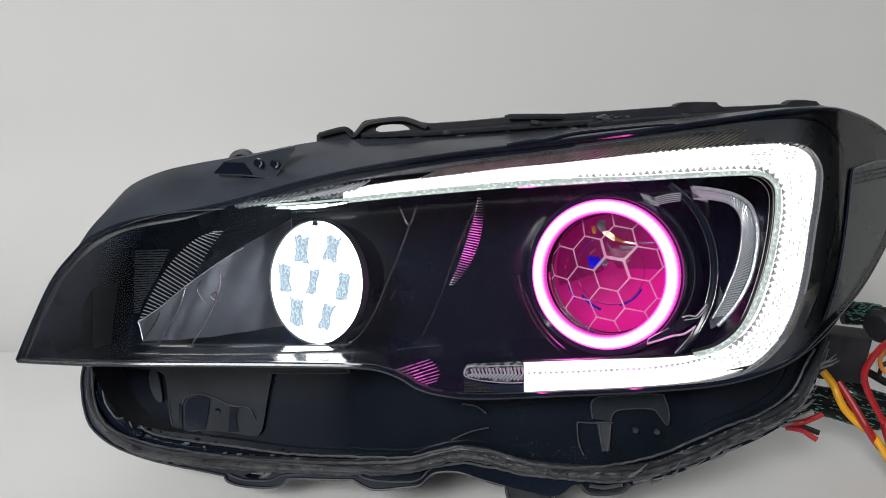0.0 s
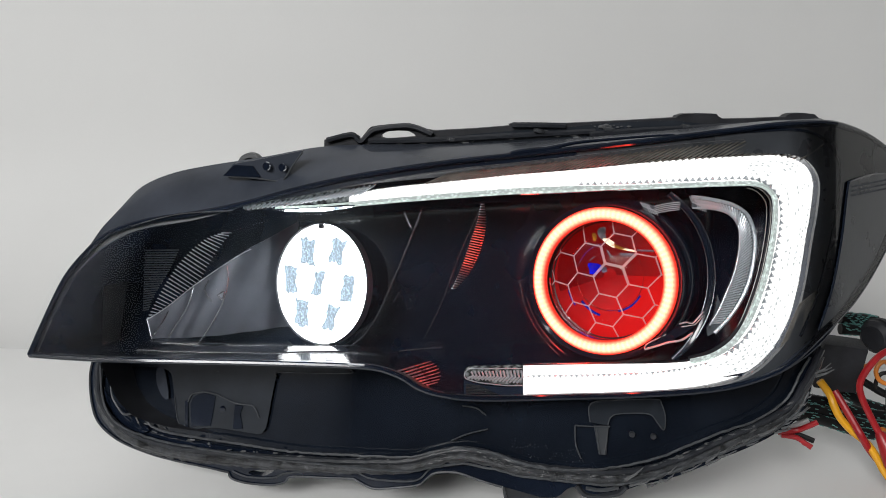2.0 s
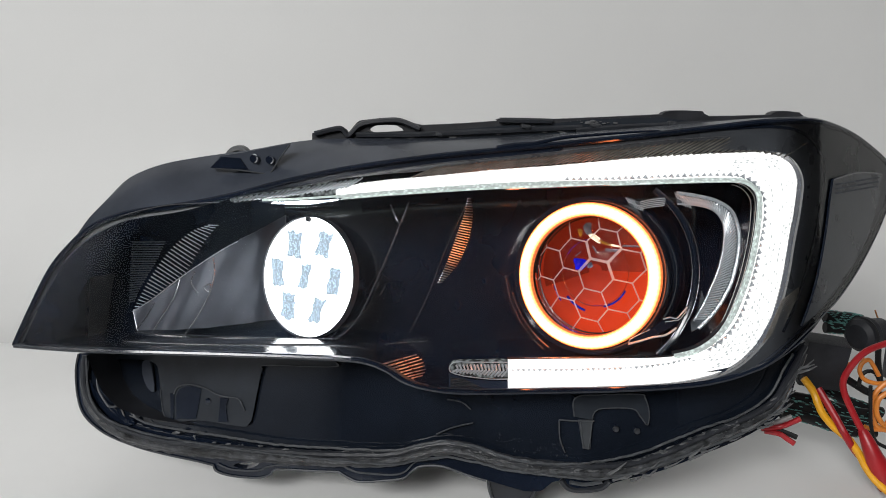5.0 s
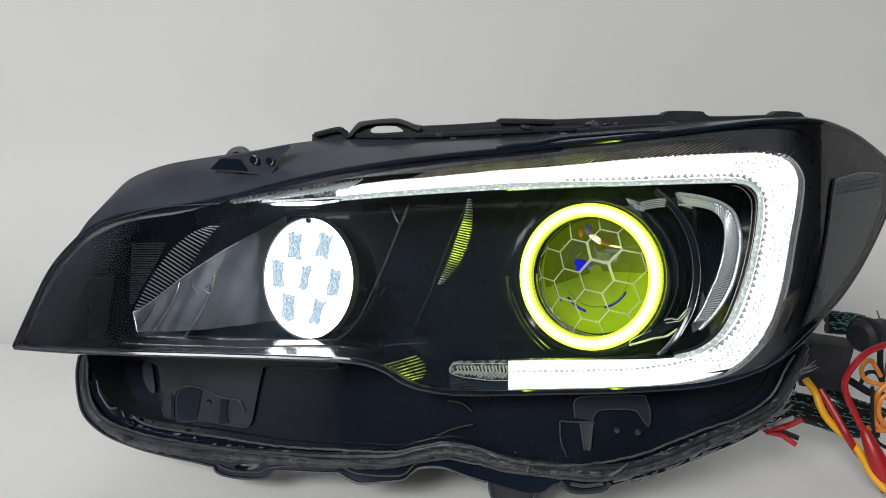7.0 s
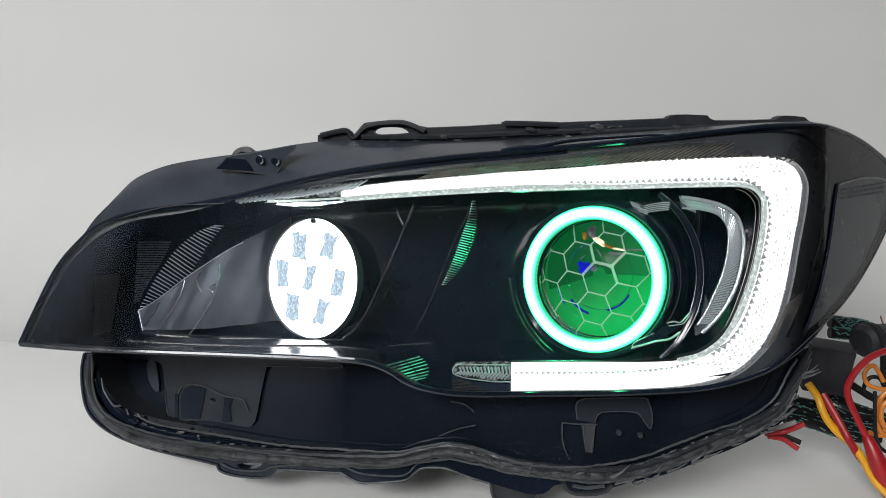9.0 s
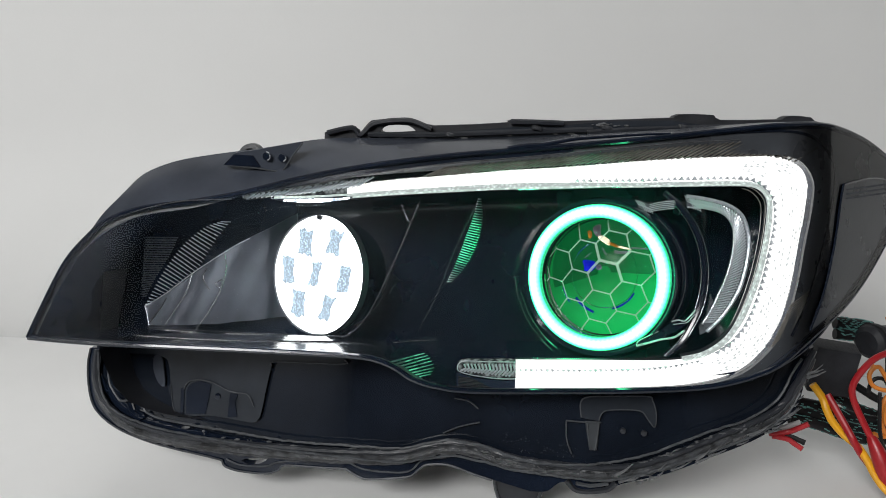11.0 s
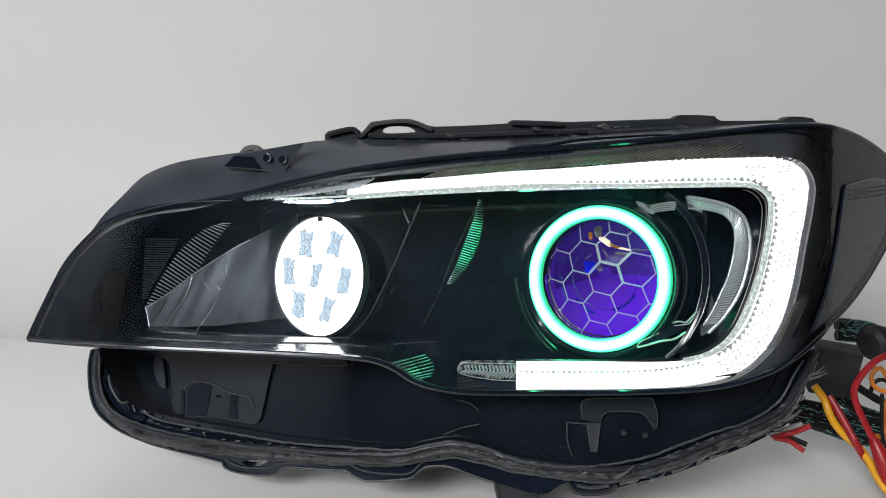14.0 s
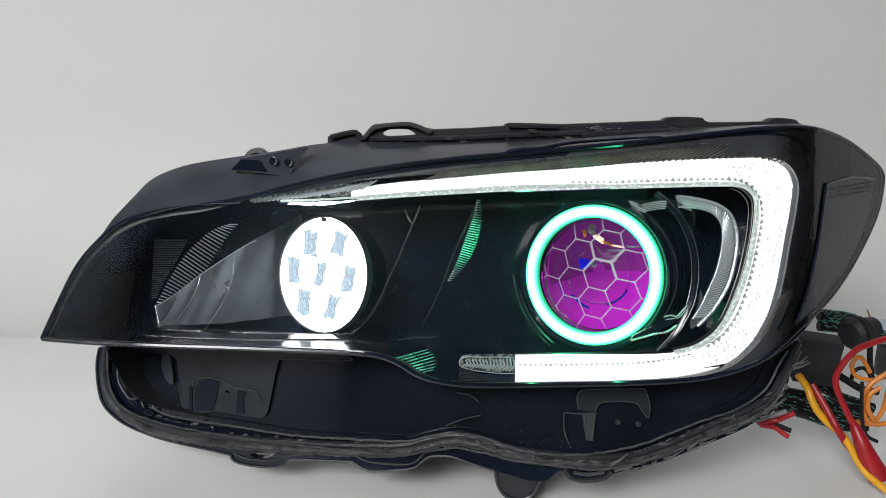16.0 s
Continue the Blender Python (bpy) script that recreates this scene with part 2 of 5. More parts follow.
# ---- building blocks ----
def part(name, bm, mat, parent=None, label="", smooth=True, face=None):
    """One mesh object, its origin in its middle; under a thing or a part when parent is given."""
    lo = Vector([min(v.co[i] for v in bm.verts) for i in range(3)])
    hi = Vector([max(v.co[i] for v in bm.verts) for i in range(3)])
    mid = (lo + hi) / 2
    bmesh.ops.recalc_face_normals(bm, faces=bm.faces)
    if face and sum(f.normal.dot(Vector(face)) * f.calc_area() for f in bm.faces) < 0:
        bmesh.ops.reverse_faces(bm, faces=bm.faces)
    bmesh.ops.translate(bm, verts=bm.verts, vec=-mid)
    me = bpy.data.meshes.new(name)
    bm.to_mesh(me)
    bm.free()
    if smooth:
        for p in me.polygons:
            p.use_smooth = True
        me.set_sharp_from_angle(angle=radians(32))
    me.materials.append(mat)
    ob = new(name, me)
    ob.matrix_basis = Matrix.Translation(mid)
    if parent:
        ob.parent = parent
        ob.matrix_parent_inverse = parent.matrix_basis.inverted()
    if label:
        tagged(ob, label)
    return ob


def thing(name, at, label, category, group="", kind=""):
    ob = new(name)
    ob.empty_display_size = 0.02
    ob.matrix_basis = Matrix.Translation(at)
    return tagged(ob, label, category, group, kind)


def sm(pts, n=6, closed=False):
    """A smooth line through the points; a point given twice is a corner."""
    pts = [Vector(p) for p in pts]
    out, k = [], len(pts)
    for i in range(k if closed else k - 1):
        a, b = pts[i], pts[(i + 1) % k]
        if (a - b).length < 1e-7:
            continue
        p0 = pts[(i - 1) % k] if closed or i else a
        p3 = pts[(i + 2) % k] if closed or i + 2 < k else b
        for j in range(n):
            t = j / n
            out.append(0.5 * (2 * a + (b - p0) * t + (2 * p0 - 5 * a + 4 * b - p3) * t * t + (3 * a - p0 - 3 * b + p3) * t ** 3))
    if not closed:
        out.append(pts[-1])
    return out


def even(line, n):
    """n points evenly along a line."""
    d = [0]
    for a, b in zip(line, line[1:]):
        d.append(d[-1] + (b - a).length)
    out, j = [], 0
    for i in range(n):
        s = d[-1] * i / (n - 1)
        while j < len(d) - 2 and d[j + 1] < s:
            j += 1
        out.append(line[j].lerp(line[j + 1], (s - d[j]) / max(1e-9, d[j + 1] - d[j])))
    return out


def front(x, z):
    """Depth of the lamp's outer cover."""
    return 0.415 + 0.22 * (z - 0.11) + 0.3 * min(0, x + 0.1) ** 2 + 12 * min(0.043, max(0, x - 0.197)) ** 2 + 1.03 * max(0, x - 0.24)


def apron(x, z):
    """Depth of the skirt below the cover."""
    return 0.438 + 0.6 * (x - 0.06) ** 2 - 0.2 * (0.1 - z) + 0.06 * max(0, 0.1 - x)


def on(line, off, depth=front):
    return [Vector((p[0], depth(p[0], p[1]) + off, p[1])) for p in line]


def panel(outline, off, thick, holes=(), depth=front, cell=0.012, bend=None):
    """A plate with that outline that follows a depth; thick goes backwards."""
    bm = bmesh.new()
    edges = []
    for ring in (outline, *holes):
        vs = [bm.verts.new((p[0], 0, p[1])) for p in ring]
        edges += [bm.edges.new((vs[i - 1], vs[i])) for i in range(len(vs))]
    bmesh.ops.triangle_fill(bm, edges=edges, use_beauty=True, use_dissolve=False)
    xs, zs = [v.co.x for v in bm.verts], [v.co.z for v in bm.verts]
    for lo, hi, ax in ((min(xs), max(xs), 0), (min(zs), max(zs), 2)):
        k = int((hi - lo) / cell)
        for i in range(1, k + 1):
            co, no = Vector(), Vector()
            co[ax], no[ax] = lo + (hi - lo) * i / (k + 1), 1
            bmesh.ops.bisect_plane(bm, geom=bm.verts[:] + bm.edges[:] + bm.faces[:], dist=1e-6, plane_co=co, plane_no=no)
    for v in bm.verts:
        v.co.y = depth(v.co.x, v.co.z) + (off(v.co.x, v.co.z) if callable(off) else off)
    if thick:
        bmesh.ops.recalc_face_normals(bm, faces=bm.faces)
        up = bmesh.ops.extrude_face_region(bm, geom=bm.faces[:])
        bmesh.ops.translate(bm, verts=[g for g in up["geom"] if isinstance(g, bmesh.types.BMVert)], vec=(0, thick, 0))
    return bm


def loft(lines, n=60, thick=0.0, closed=False):
    """A skin over a row of lines."""
    bm = bmesh.new()
    rows = [[bm.verts.new(p) for p in even(l, n)] for l in lines]
    for a, b in zip(rows, rows[1:]):
        for i in range(n if closed else n - 1):
            bm.faces.new((a[i], a[(i + 1) % n], b[(i + 1) % n], b[i]))
    if thick:
        bmesh.ops.recalc_face_normals(bm, faces=bm.faces)
        bmesh.ops.solidify(bm, geom=bm.faces[:], thickness=thick)
    return bm


def tube(line, r, sides=8, bm=None, r_end=None, cap=True):
    """A round bar along a line."""
    bm = bm or bmesh.new()
    rings, up = [], Vector((0.1, 0.3, 1)).normalized()
    for i, p in enumerate(line):
        d = (line[min(i + 1, len(line) - 1)] - line[max(i - 1, 0)]).normalized()
        a = d.cross(up).normalized()
        b = d.cross(a)
        up = -b if b.dot(up) < 0 else b
        b = up
        rr = r if r_end is None else r + (r_end - r) * i / (len(line) - 1)
        rings.append([bm.verts.new(p + rr * (math.cos(6.28319 * k / sides) * a + math.sin(6.28319 * k / sides) * b)) for k in range(sides)])
    for p, q in zip(rings, rings[1:]):
        for k in range(sides):
            bm.faces.new((p[k], p[(k + 1) % sides], q[(k + 1) % sides], q[k]))
    if cap:
        bm.faces.new(rings[0])
        bm.faces.new(rings[-1])
    return bm


def lathe(profile, seg=64, bm=None, m=None, arc=(0, 360)):
    """Turns (radius, height) pairs round z; then m places it."""
    bm = bm or bmesh.new()
    full = arc == (0, 360)
    k = seg if full else seg + 1
    rows = []
    for i in range(k):
        a = radians(arc[0] + (arc[1] - arc[0]) * i / seg)
        rows.append([bm.verts.new((r * math.cos(a), r * math.sin(a), h)) for r, h in profile])
    for i in range(k if full else k - 1):
        p, q = rows[i], rows[(i + 1) % k]
        for j in range(len(profile) - 1):
            bm.faces.new((p[j], q[j], q[j + 1], p[j + 1]))
    bmesh.ops.remove_doubles(bm, verts=bm.verts, dist=1e-6)
    if m:
        bmesh.ops.transform(bm, matrix=m, verts=bm.verts)
    return bm


def box(sx, sy, sz, m, bevel=0.0015):
    bm = bmesh.new()
    bmesh.ops.create_cube(bm, size=1, matrix=Matrix.Diagonal((sx, sy, sz, 1)))
    if bevel:
        bmesh.ops.bevel(bm, geom=bm.edges[:], offset=bevel, segments=2, affect="EDGES", profile=0.5)
    bmesh.ops.transform(bm, matrix=m, verts=bm.verts)
    return bm


def structure(ob, label, category):
    return tagged(ob, label, category, kind="structure")


# ---- the room ----
WALL_Y = 0.98
bm = box(2.4, 0.78, 0.04, pose(0, 0.59, -0.02), 0.003)
structure(part("table_top", bm, TABLE), "smooth white laminate table top under the headlamp", "table")
# the wall comes down to the table in a soft cove
prof = [*[Vector((0, WALL_Y - 0.22 + 0.22 * math.sin(radians(a)), 0.2201 - 0.22 * math.cos(radians(a)))) for a in range(0, 91, 6)], Vector((0, WALL_Y, 2.3))]
bm = loft([[p + Vector((-1.6, 0, 0)) for p in prof], [p + Vector((1.6, 0, 0)) for p in prof]], n=120, thick=0.0)
structure(part("wall_north", bm, WALL), "plain matt white wall sweeping down to the table", "wall")
# unseen shell added: dark sides keep reflections dark, pale ones bounce light
for nm, sx, sy, sz, m in (("unseen_wall_south", 3.2, 0.1, 3.1, pose(0, -2.2, 0.75)), ("unseen_wall_west", 0.1, 3.2, 3.1, pose(-1.6, -0.6, 0.75)), ("unseen_wall_east", 0.1, 3.2, 3.1, pose(1.6, -0.6, 0.75)),
                          ("ceiling", 3.2, 3.3, 0.1, pose(0, -0.6, 2.35)), ("floor", 3.2, 3.3, 0.1, pose(0, -0.6, -0.8))):
    structure(part(nm, box(sx, sy, sz, m, 0.002), DARK_SHELL if nm in ("unseen_wall_south", "unseen_wall_east", "floor") else PALE_SHELL), "unseen room side added to shape reflections and bounce light", "ceiling" if nm == "ceiling" else "floor" if nm == "floor" else "wall")

# ---- the headlamp ----
LAMP = thing("headlamp", (0.02, 0.5, 0), "black car headlamp with lit white guide and colour-changing halo ring", "headlamp")

RIM = [(-0.2458, 0.1151), (-0.2458, 0.1151), (-0.2379, 0.1332), (-0.225, 0.1598), (-0.2124, 0.1756), (-0.1988, 0.1874), (-0.1772, 0.1956), (-0.1438, 0.2013), (-0.1142, 0.2078), (-0.0815, 0.217), (-0.0425, 0.2256), (0.0093, 0.2338), (0.0608, 0.2398), (0.1216, 0.2473), (0.1694, 0.2539), (0.2012, 0.2579), (0.2339, 0.2582), (0.2705, 0.2507), (0.3012, 0.2392), (0.3269, 0.2259), (0.3304, 0.2139), (0.3205, 0.192), (0.293, 0.1671), (0.2631, 0.1492), (0.2262, 0.1358), (0.1979, 0.1181), (0.1664, 0.1077), (0.1217, 0.1029), (0.074, 0.1003), (0.0256, 0.0982), (0.0031, 0.1), (-0.0103, 0.1037), (-0.0211, 0.1098), (-0.035, 0.1141), (-0.0551, 0.1153), (-0.0551, 0.1153), (-0.1202, 0.1155), (-0.2004, 0.1146)]
WINDOW = [(-0.2434, 0.115), (-0.2434, 0.115), (-0.2355, 0.1329), (-0.2231, 0.1576), (-0.2108, 0.1726), (-0.1959, 0.1836), (-0.1763, 0.1914), (-0.1459, 0.1971), (-0.1177, 0.2052), (-0.1177, 0.2052), (-0.059, 0.2174), (0.0092, 0.2255), (0.0582, 0.2304), (0.1069, 0.2358), (0.1553, 0.2393), (0.1971, 0.2409), (0.2147, 0.2371), (0.2245, 0.2254), (0.224, 0.21), (0.2196, 0.1895), (0.2147, 0.1645), (0.2072, 0.1413), (0.1971, 0.1268), (0.1834, 0.1149), (0.165, 0.1082), (0.1392, 0.104), (0.0909, 0.1004), (0.026, 0.0977), (0.0056, 0.0993), (-0.0069, 0.1031), (-0.0175, 0.1092), (-0.0336, 0.1136), (-0.056, 0.1154), (-0.056, 0.1154), (-0.122, 0.1156), (-0.2033, 0.1147)]
rim, window = sm(RIM, 5, True), sm(WINDOW, 5, True)
part("clear_cover", panel(rim, 0, 0), CLEAR, LAMP, "clear glossy outer cover", face=(0, -1, 0))
part("bezel_border", panel(rim, 0.004, 0.004, [window]), BORDER, LAMP, "black border of the cover")
part("cover_band", panel(sm([(-0.1229, 0.2061), (-0.1229, 0.2061), (-0.0959, 0.2125), (-0.069, 0.2192), (-0.0388, 0.2253), (0.006, 0.2321), (0.0446, 0.237), (0.0778, 0.2412), (0.0778, 0.2412), (0.0779, 0.2379), (0.0447, 0.2338), (0.0061, 0.2291), (-0.0387, 0.2217), (-0.0689, 0.2152), (-0.0958, 0.2102), (-0.1161, 0.2063)], 3, True), 0.0032, 0.0006), GLOSS, LAMP, "glossy black band along the cover's upper edge")
# highlight along the cover's edge, drawn as thin pale lines
for pts in ([(-0.1824, 0.1932), (-0.1727, 0.1965), (-0.1556, 0.2007), (-0.1403, 0.2025), (-0.1216, 0.2037)], [(-0.0681, 0.2154), (-0.0382, 0.2218), (0.0062, 0.2292), (0.0445, 0.2338), (0.0774, 0.2379), (0.1102, 0.242), (0.1428, 0.2461), (0.1753, 0.2489)]):
    part("cover_highlight", tube(on(sm(pts), -0.0012), 0.00035, 6), EDGE, LAMP, "thin pale line drawn as the cover edge's highlight")
edge = on(rim, 0.002) + on(rim[:1], 0.002)
part("cover_edge", tube(edge, 0.0017, 8), GLOSS, LAMP)

# the bowl of the bezel behind the window
centre = Vector((0.0, 0.0))
for p in window:
    centre += p / len(window)
back_line = [p.lerp(centre, 0.05) - Vector((0, 0.016 if p.y < centre.y - 0.03 else 0)) for p in window]
BACK = 0.08
ring = lambda line, off: on(line, off) + on(line[:1], off)
bezel = part("bezel", loft([ring(window, 0.007), ring([p.lerp(q, 0.5) for p, q in zip(window, back_line)], 0.035), ring(back_line, BACK)], 160), BEZEL, LAMP, "glossy black inner bezel")
part("bezel_back", panel(back_line, BACK, 0.003), GLOSS, bezel)

# upper skirt from the cover back to the rail
top_front = sm([(-0.2379, 0.1283), (-0.2231, 0.1599), (-0.2111, 0.1756), (-0.1975, 0.1871), (-0.1772, 0.1956), (-0.1438, 0.2013), (-0.1142, 0.2078), (-0.0815, 0.217), (-0.0425, 0.2256), (0.0093, 0.2338), (0.0608, 0.2398), (0.1216, 0.2473), (0.1694, 0.2539), (0.2012, 0.2579), (0.2339, 0.2582)])
top_back = sm([(-0.2049, 0.452, 0.1857), (-0.2027, 0.455, 0.1942), (-0.1963, 0.458, 0.2034), (-0.1864, 0.463, 0.2138), (-0.1693, 0.468, 0.2215), (-0.1476, 0.472, 0.2263), (-0.1139, 0.478, 0.2317), (-0.076, 0.484, 0.2385), (-0.027, 0.49, 0.2405), (0.0443, 0.493, 0.2431), (0.1153, 0.494, 0.248), (0.1861, 0.496, 0.2534), (0.2322, 0.498, 0.2571)])
mid_line = [a.lerp(b, 0.55) + Vector((0, -0.004, 0.003)) for a, b in zip(even(on(top_front, 0.003), 90), even(top_back, 90))]
part("upper_skirt", loft([on(top_front, 0.003), mid_line, top_back], 90, 0.002), SKIRT, LAMP, "black plastic upper skirt")
# right-hand side of the cover, turned back
side_front = sm([(0.2339, 0.2582), (0.2705, 0.2507), (0.3012, 0.2392), (0.3269, 0.2259), (0.3304, 0.2139), (0.3205, 0.192), (0.293, 0.1671), (0.2631, 0.1492), (0.2262, 0.1358), (0.1979, 0.1175)])
side_back = [p + Vector((0.008, 0.035, 0.0)) for p in on(side_front, 0)]
part("side_skirt", loft([on(side_front, 0.003), side_back], 60, 0.002), SKIRT, LAMP)

# apron under the cover
APRON = [(-0.2512, 0.0793), (-0.2512, 0.0793), (-0.2513, 0.058), (-0.2447, 0.0443), (-0.2285, 0.0332), (-0.1984, 0.0287), (-0.1598, 0.03), (-0.0993, 0.035), (-0.0256, 0.0422), (-0.0045, 0.0486), (0.0128, 0.0539), (0.03, 0.0528), (0.0539, 0.0472), (0.0877, 0.0449), (0.1183, 0.0452), (0.1459, 0.051), (0.1811, 0.0645), (0.2175, 0.0786), (0.2324, 0.0953), (0.2436, 0.1186), (0.2436, 0.1186), (0.2136, 0.1068), (0.1773, 0.0951), (0.0774, 0.0902), (0.0024, 0.0872), (-0.0257, 0.0975), (-0.0618, 0.1018), (-0.0618, 0.1018)]
apron_line = sm(APRON, 5, True)
part("apron", panel(apron_line, 0.006, 0.004, depth=apron), APRON_BLACK, LAMP, "glossy black lower apron")
SEAM = [(-0.2471, 0.0776), (-0.2472, 0.0587), (-0.2402, 0.0451), (-0.2246, 0.0355), (-0.1966, 0.0313), (-0.1598, 0.0322), (-0.0993, 0.0371), (-0.0256, 0.0439), (-0.0045, 0.05), (0.0128, 0.0549), (0.03, 0.0542), (0.0539, 0.0486), (0.0877, 0.0463), (0.1183, 0.0465), (0.1459, 0.0523), (0.1811, 0.0659), (0.2156, 0.0801), (0.2293, 0.0962), (0.2406, 0.1171)]
seam = sm(SEAM, 6)
for k, (dz, off, r) in enumerate(((0.0012, 0.0, 0.0022), (-0.0036, 0.0, 0.0026))):
    line = [Vector((p.x, apron(p.x, p.y) + off, p.y + dz)) for p in seam]
    line = [p + 0.0006 * Vector((noise.noise(p * 190), noise.noise(p * 170 + Vector((3, 0, 0))), noise.noise(p * 210))) for p in even(line, 320)]
    part("sealant_bead" if k else "flange_lip", tube(line, r, 8), SEALANT if k else SATIN, LAMP, "rough grey sealant squeezed from the seam" if k else "")
ev = even(seam, 320)
up, dn = [], []
for p in ev:
    k = Vector((p.x, p.y, 0))
    up.append(Vector((p.x, apron(p.x, p.y) + 0.0012, p.y + 0.0004 + 0.0012 * noise.noise(k * 160))))
    dn.append(Vector((p.x, apron(p.x, p.y) + 0.0006, p.y - 0.0072 + 0.0016 * noise.noise(k * 230 + Vector((5, 0, 0))))))
mids = [a.lerp(b, 0.5) + Vector((0, -0.0009 + 0.0008 * noise.noise(a * 300), 0)) for a, b in zip(up, dn)]
part("sealant_band", loft([up, mids, dn], 320, 0.001), SEALANT, LAMP, "smeared grey sealant band")
SEAM_UPPER = ([(-0.2351, 0.0798), (-0.2338, 0.061), (-0.2289, 0.0532), (-0.2222, 0.0481), (-0.2159, 0.0501), (-0.2092, 0.0529), (-0.2039, 0.0499), (-0.1994, 0.0442), (-0.1835, 0.0425), (-0.1354, 0.0439), (-0.0947, 0.0442), (-0.0562, 0.0468), (-0.0193, 0.0493), (-0.0032, 0.0537), (0.0127, 0.0583)], [(0.0127, 0.0583), (0.0339, 0.0566), (0.0515, 0.0517), (0.0689, 0.0487), (0.0862, 0.049), (0.1034, 0.0504), (0.1208, 0.0533), (0.1382, 0.0575), (0.1558, 0.0642), (0.1735, 0.0708), (0.1915, 0.0755), (0.2061, 0.082), (0.2178, 0.091), (0.225, 0.104), (0.2315, 0.1142)])
SEAM_LOWER = ([(-0.2443, 0.0783), (-0.2425, 0.0594), (-0.2368, 0.0465), (-0.2239, 0.0391), (-0.2019, 0.0364), (-0.1787, 0.0357), (-0.1351, 0.0369), (-0.0945, 0.0381), (-0.056, 0.0394), (-0.0191, 0.0409), (-0.003, 0.0447), (0.0165, 0.049)], [(0.0165, 0.049), (0.0377, 0.0466), (0.0517, 0.0438), (0.0864, 0.0415), (0.1072, 0.0406), (0.1246, 0.0428), (0.1386, 0.0465), (0.1562, 0.0518), (0.1739, 0.058), (0.1919, 0.0641), (0.2102, 0.0715), (0.2249, 0.0824), (0.2314, 0.0933)])
for pts in SEAM_UPPER + SEAM_LOWER:
    line = [p + 0.0005 * Vector((0, noise.noise(p * 260), noise.noise(p * 240))) for p in even(on(sm(pts, 8), -0.0027, apron), 200)]
    part("seam_lip", tube(line, 0.0008, 6), LIP, LAMP, "grey edge of the seam")
bm = bmesh.new()
for pts, count in (([(-0.2094, 0.0439), (-0.1788, 0.0391), (-0.1352, 0.0398), (-0.0946, 0.0409), (-0.0561, 0.0429), (-0.0192, 0.0448), (-0.0031, 0.0489), (0.0164, 0.0531)], 34), ([(0.0163, 0.0538), (0.0375, 0.0517), (0.0516, 0.0483), (0.0863, 0.0449), (0.1071, 0.045), (0.1245, 0.0472), (0.1419, 0.0523)], 130), ([(0.128, 0.0479), (0.1419, 0.0523), (0.156, 0.058), (0.1737, 0.0646), (0.1917, 0.0696), (0.21, 0.0767), (0.2247, 0.0883)], 150)):
    spine = even(on(sm(pts, 8), -0.0015, apron), 400)
    for k in range(count):
        i = random.randrange(4, 396)
        p = spine[i] + Vector((0, 0.0008 * random.random(), 0.0055 * (random.random() - 0.5)))
        d = (spine[i + 3] - spine[i - 3]).normalized()
        m = Matrix.Translation(p) @ pose(0, 0, 0, 0, math.degrees(-math.asin(max(-1, min(1, d.z)))) + 25 * (random.random() - 0.5), 0)
        bmesh.ops.create_icosphere(bm, subdivisions=1, radius=1, matrix=m @ Matrix.Diagonal((0.0006 + 0.0036 * random.random() ** 2, 0.0006, 0.0003 + 0.0008 * random.random() ** 2, 1)))
tagged(part("sealant_residue", bm, SMEAR, LAMP, "pale torn crumbs of sealant"), kind="stuff")
# torn strands of sealant at the right end of the seam
for i in range(34):
    s = 0.70 + 0.29 * random.random()
    p = even(seam, 200)[int(s * 199)]
    a = Vector((p.x, apron(p.x, p.y) - 0.003, p.y - 0.003 - 0.006 * random.random()))
    ln = 0.004 + 0.008 * random.random()
    b = a + Vector((ln, -0.001 + 0.003 * random.random(), ln * (0.2 + 0.7 * random.random())))
    part("sealant_strand", tube([a, a.lerp(b, 0.5) + Vector((0, -0.0012, 0)), b], 0.0006 + 0.0006 * random.random(), 5, r_end=0.0003), SMEAR, LAMP)

# lower flange with its tabs
FLANGE_LEFT = [(-0.2552, 0.0775), (-0.2573, 0.0653), (-0.255, 0.0475), (-0.248, 0.0347), (-0.2296, 0.0261), (-0.2033, 0.0223), (-0.1799, 0.0215), (-0.1575, 0.0215), (-0.141, 0.021), (-0.141, 0.021), (-0.1384, 0.0174), (-0.1274, 0.0163), (-0.1089, 0.018), (-0.0997, 0.0216), (-0.0951, 0.0256), (-0.0716, 0.028), (-0.0533, 0.0297), (-0.0533, 0.0297), (-0.0442, 0.0259), (-0.0374, 0.0253), (-0.0227, 0.0278), (-0.0111, 0.0305), (-0.0058, 0.0352), (-0.0005, 0.0389), (0.0131, 0.0402), (0.0274, 0.0366), (0.041, 0.0336)]
FLANGE_RIGHT = [(0.0646, 0.0284), (0.0751, 0.0291), (0.0819, 0.0346), (0.0871, 0.0352), (0.0906, 0.0323), (0.1011, 0.0311), (0.1134, 0.0319), (0.1193, 0.035), (0.1326, 0.0385), (0.1503, 0.0425), (0.1753, 0.0514), (0.1972, 0.0591), (0.2119, 0.0656), (0.2276, 0.0744), (0.2349, 0.0882), (0.2379, 0.1022), (0.2418, 0.1144), (0.2418, 0.1144)]
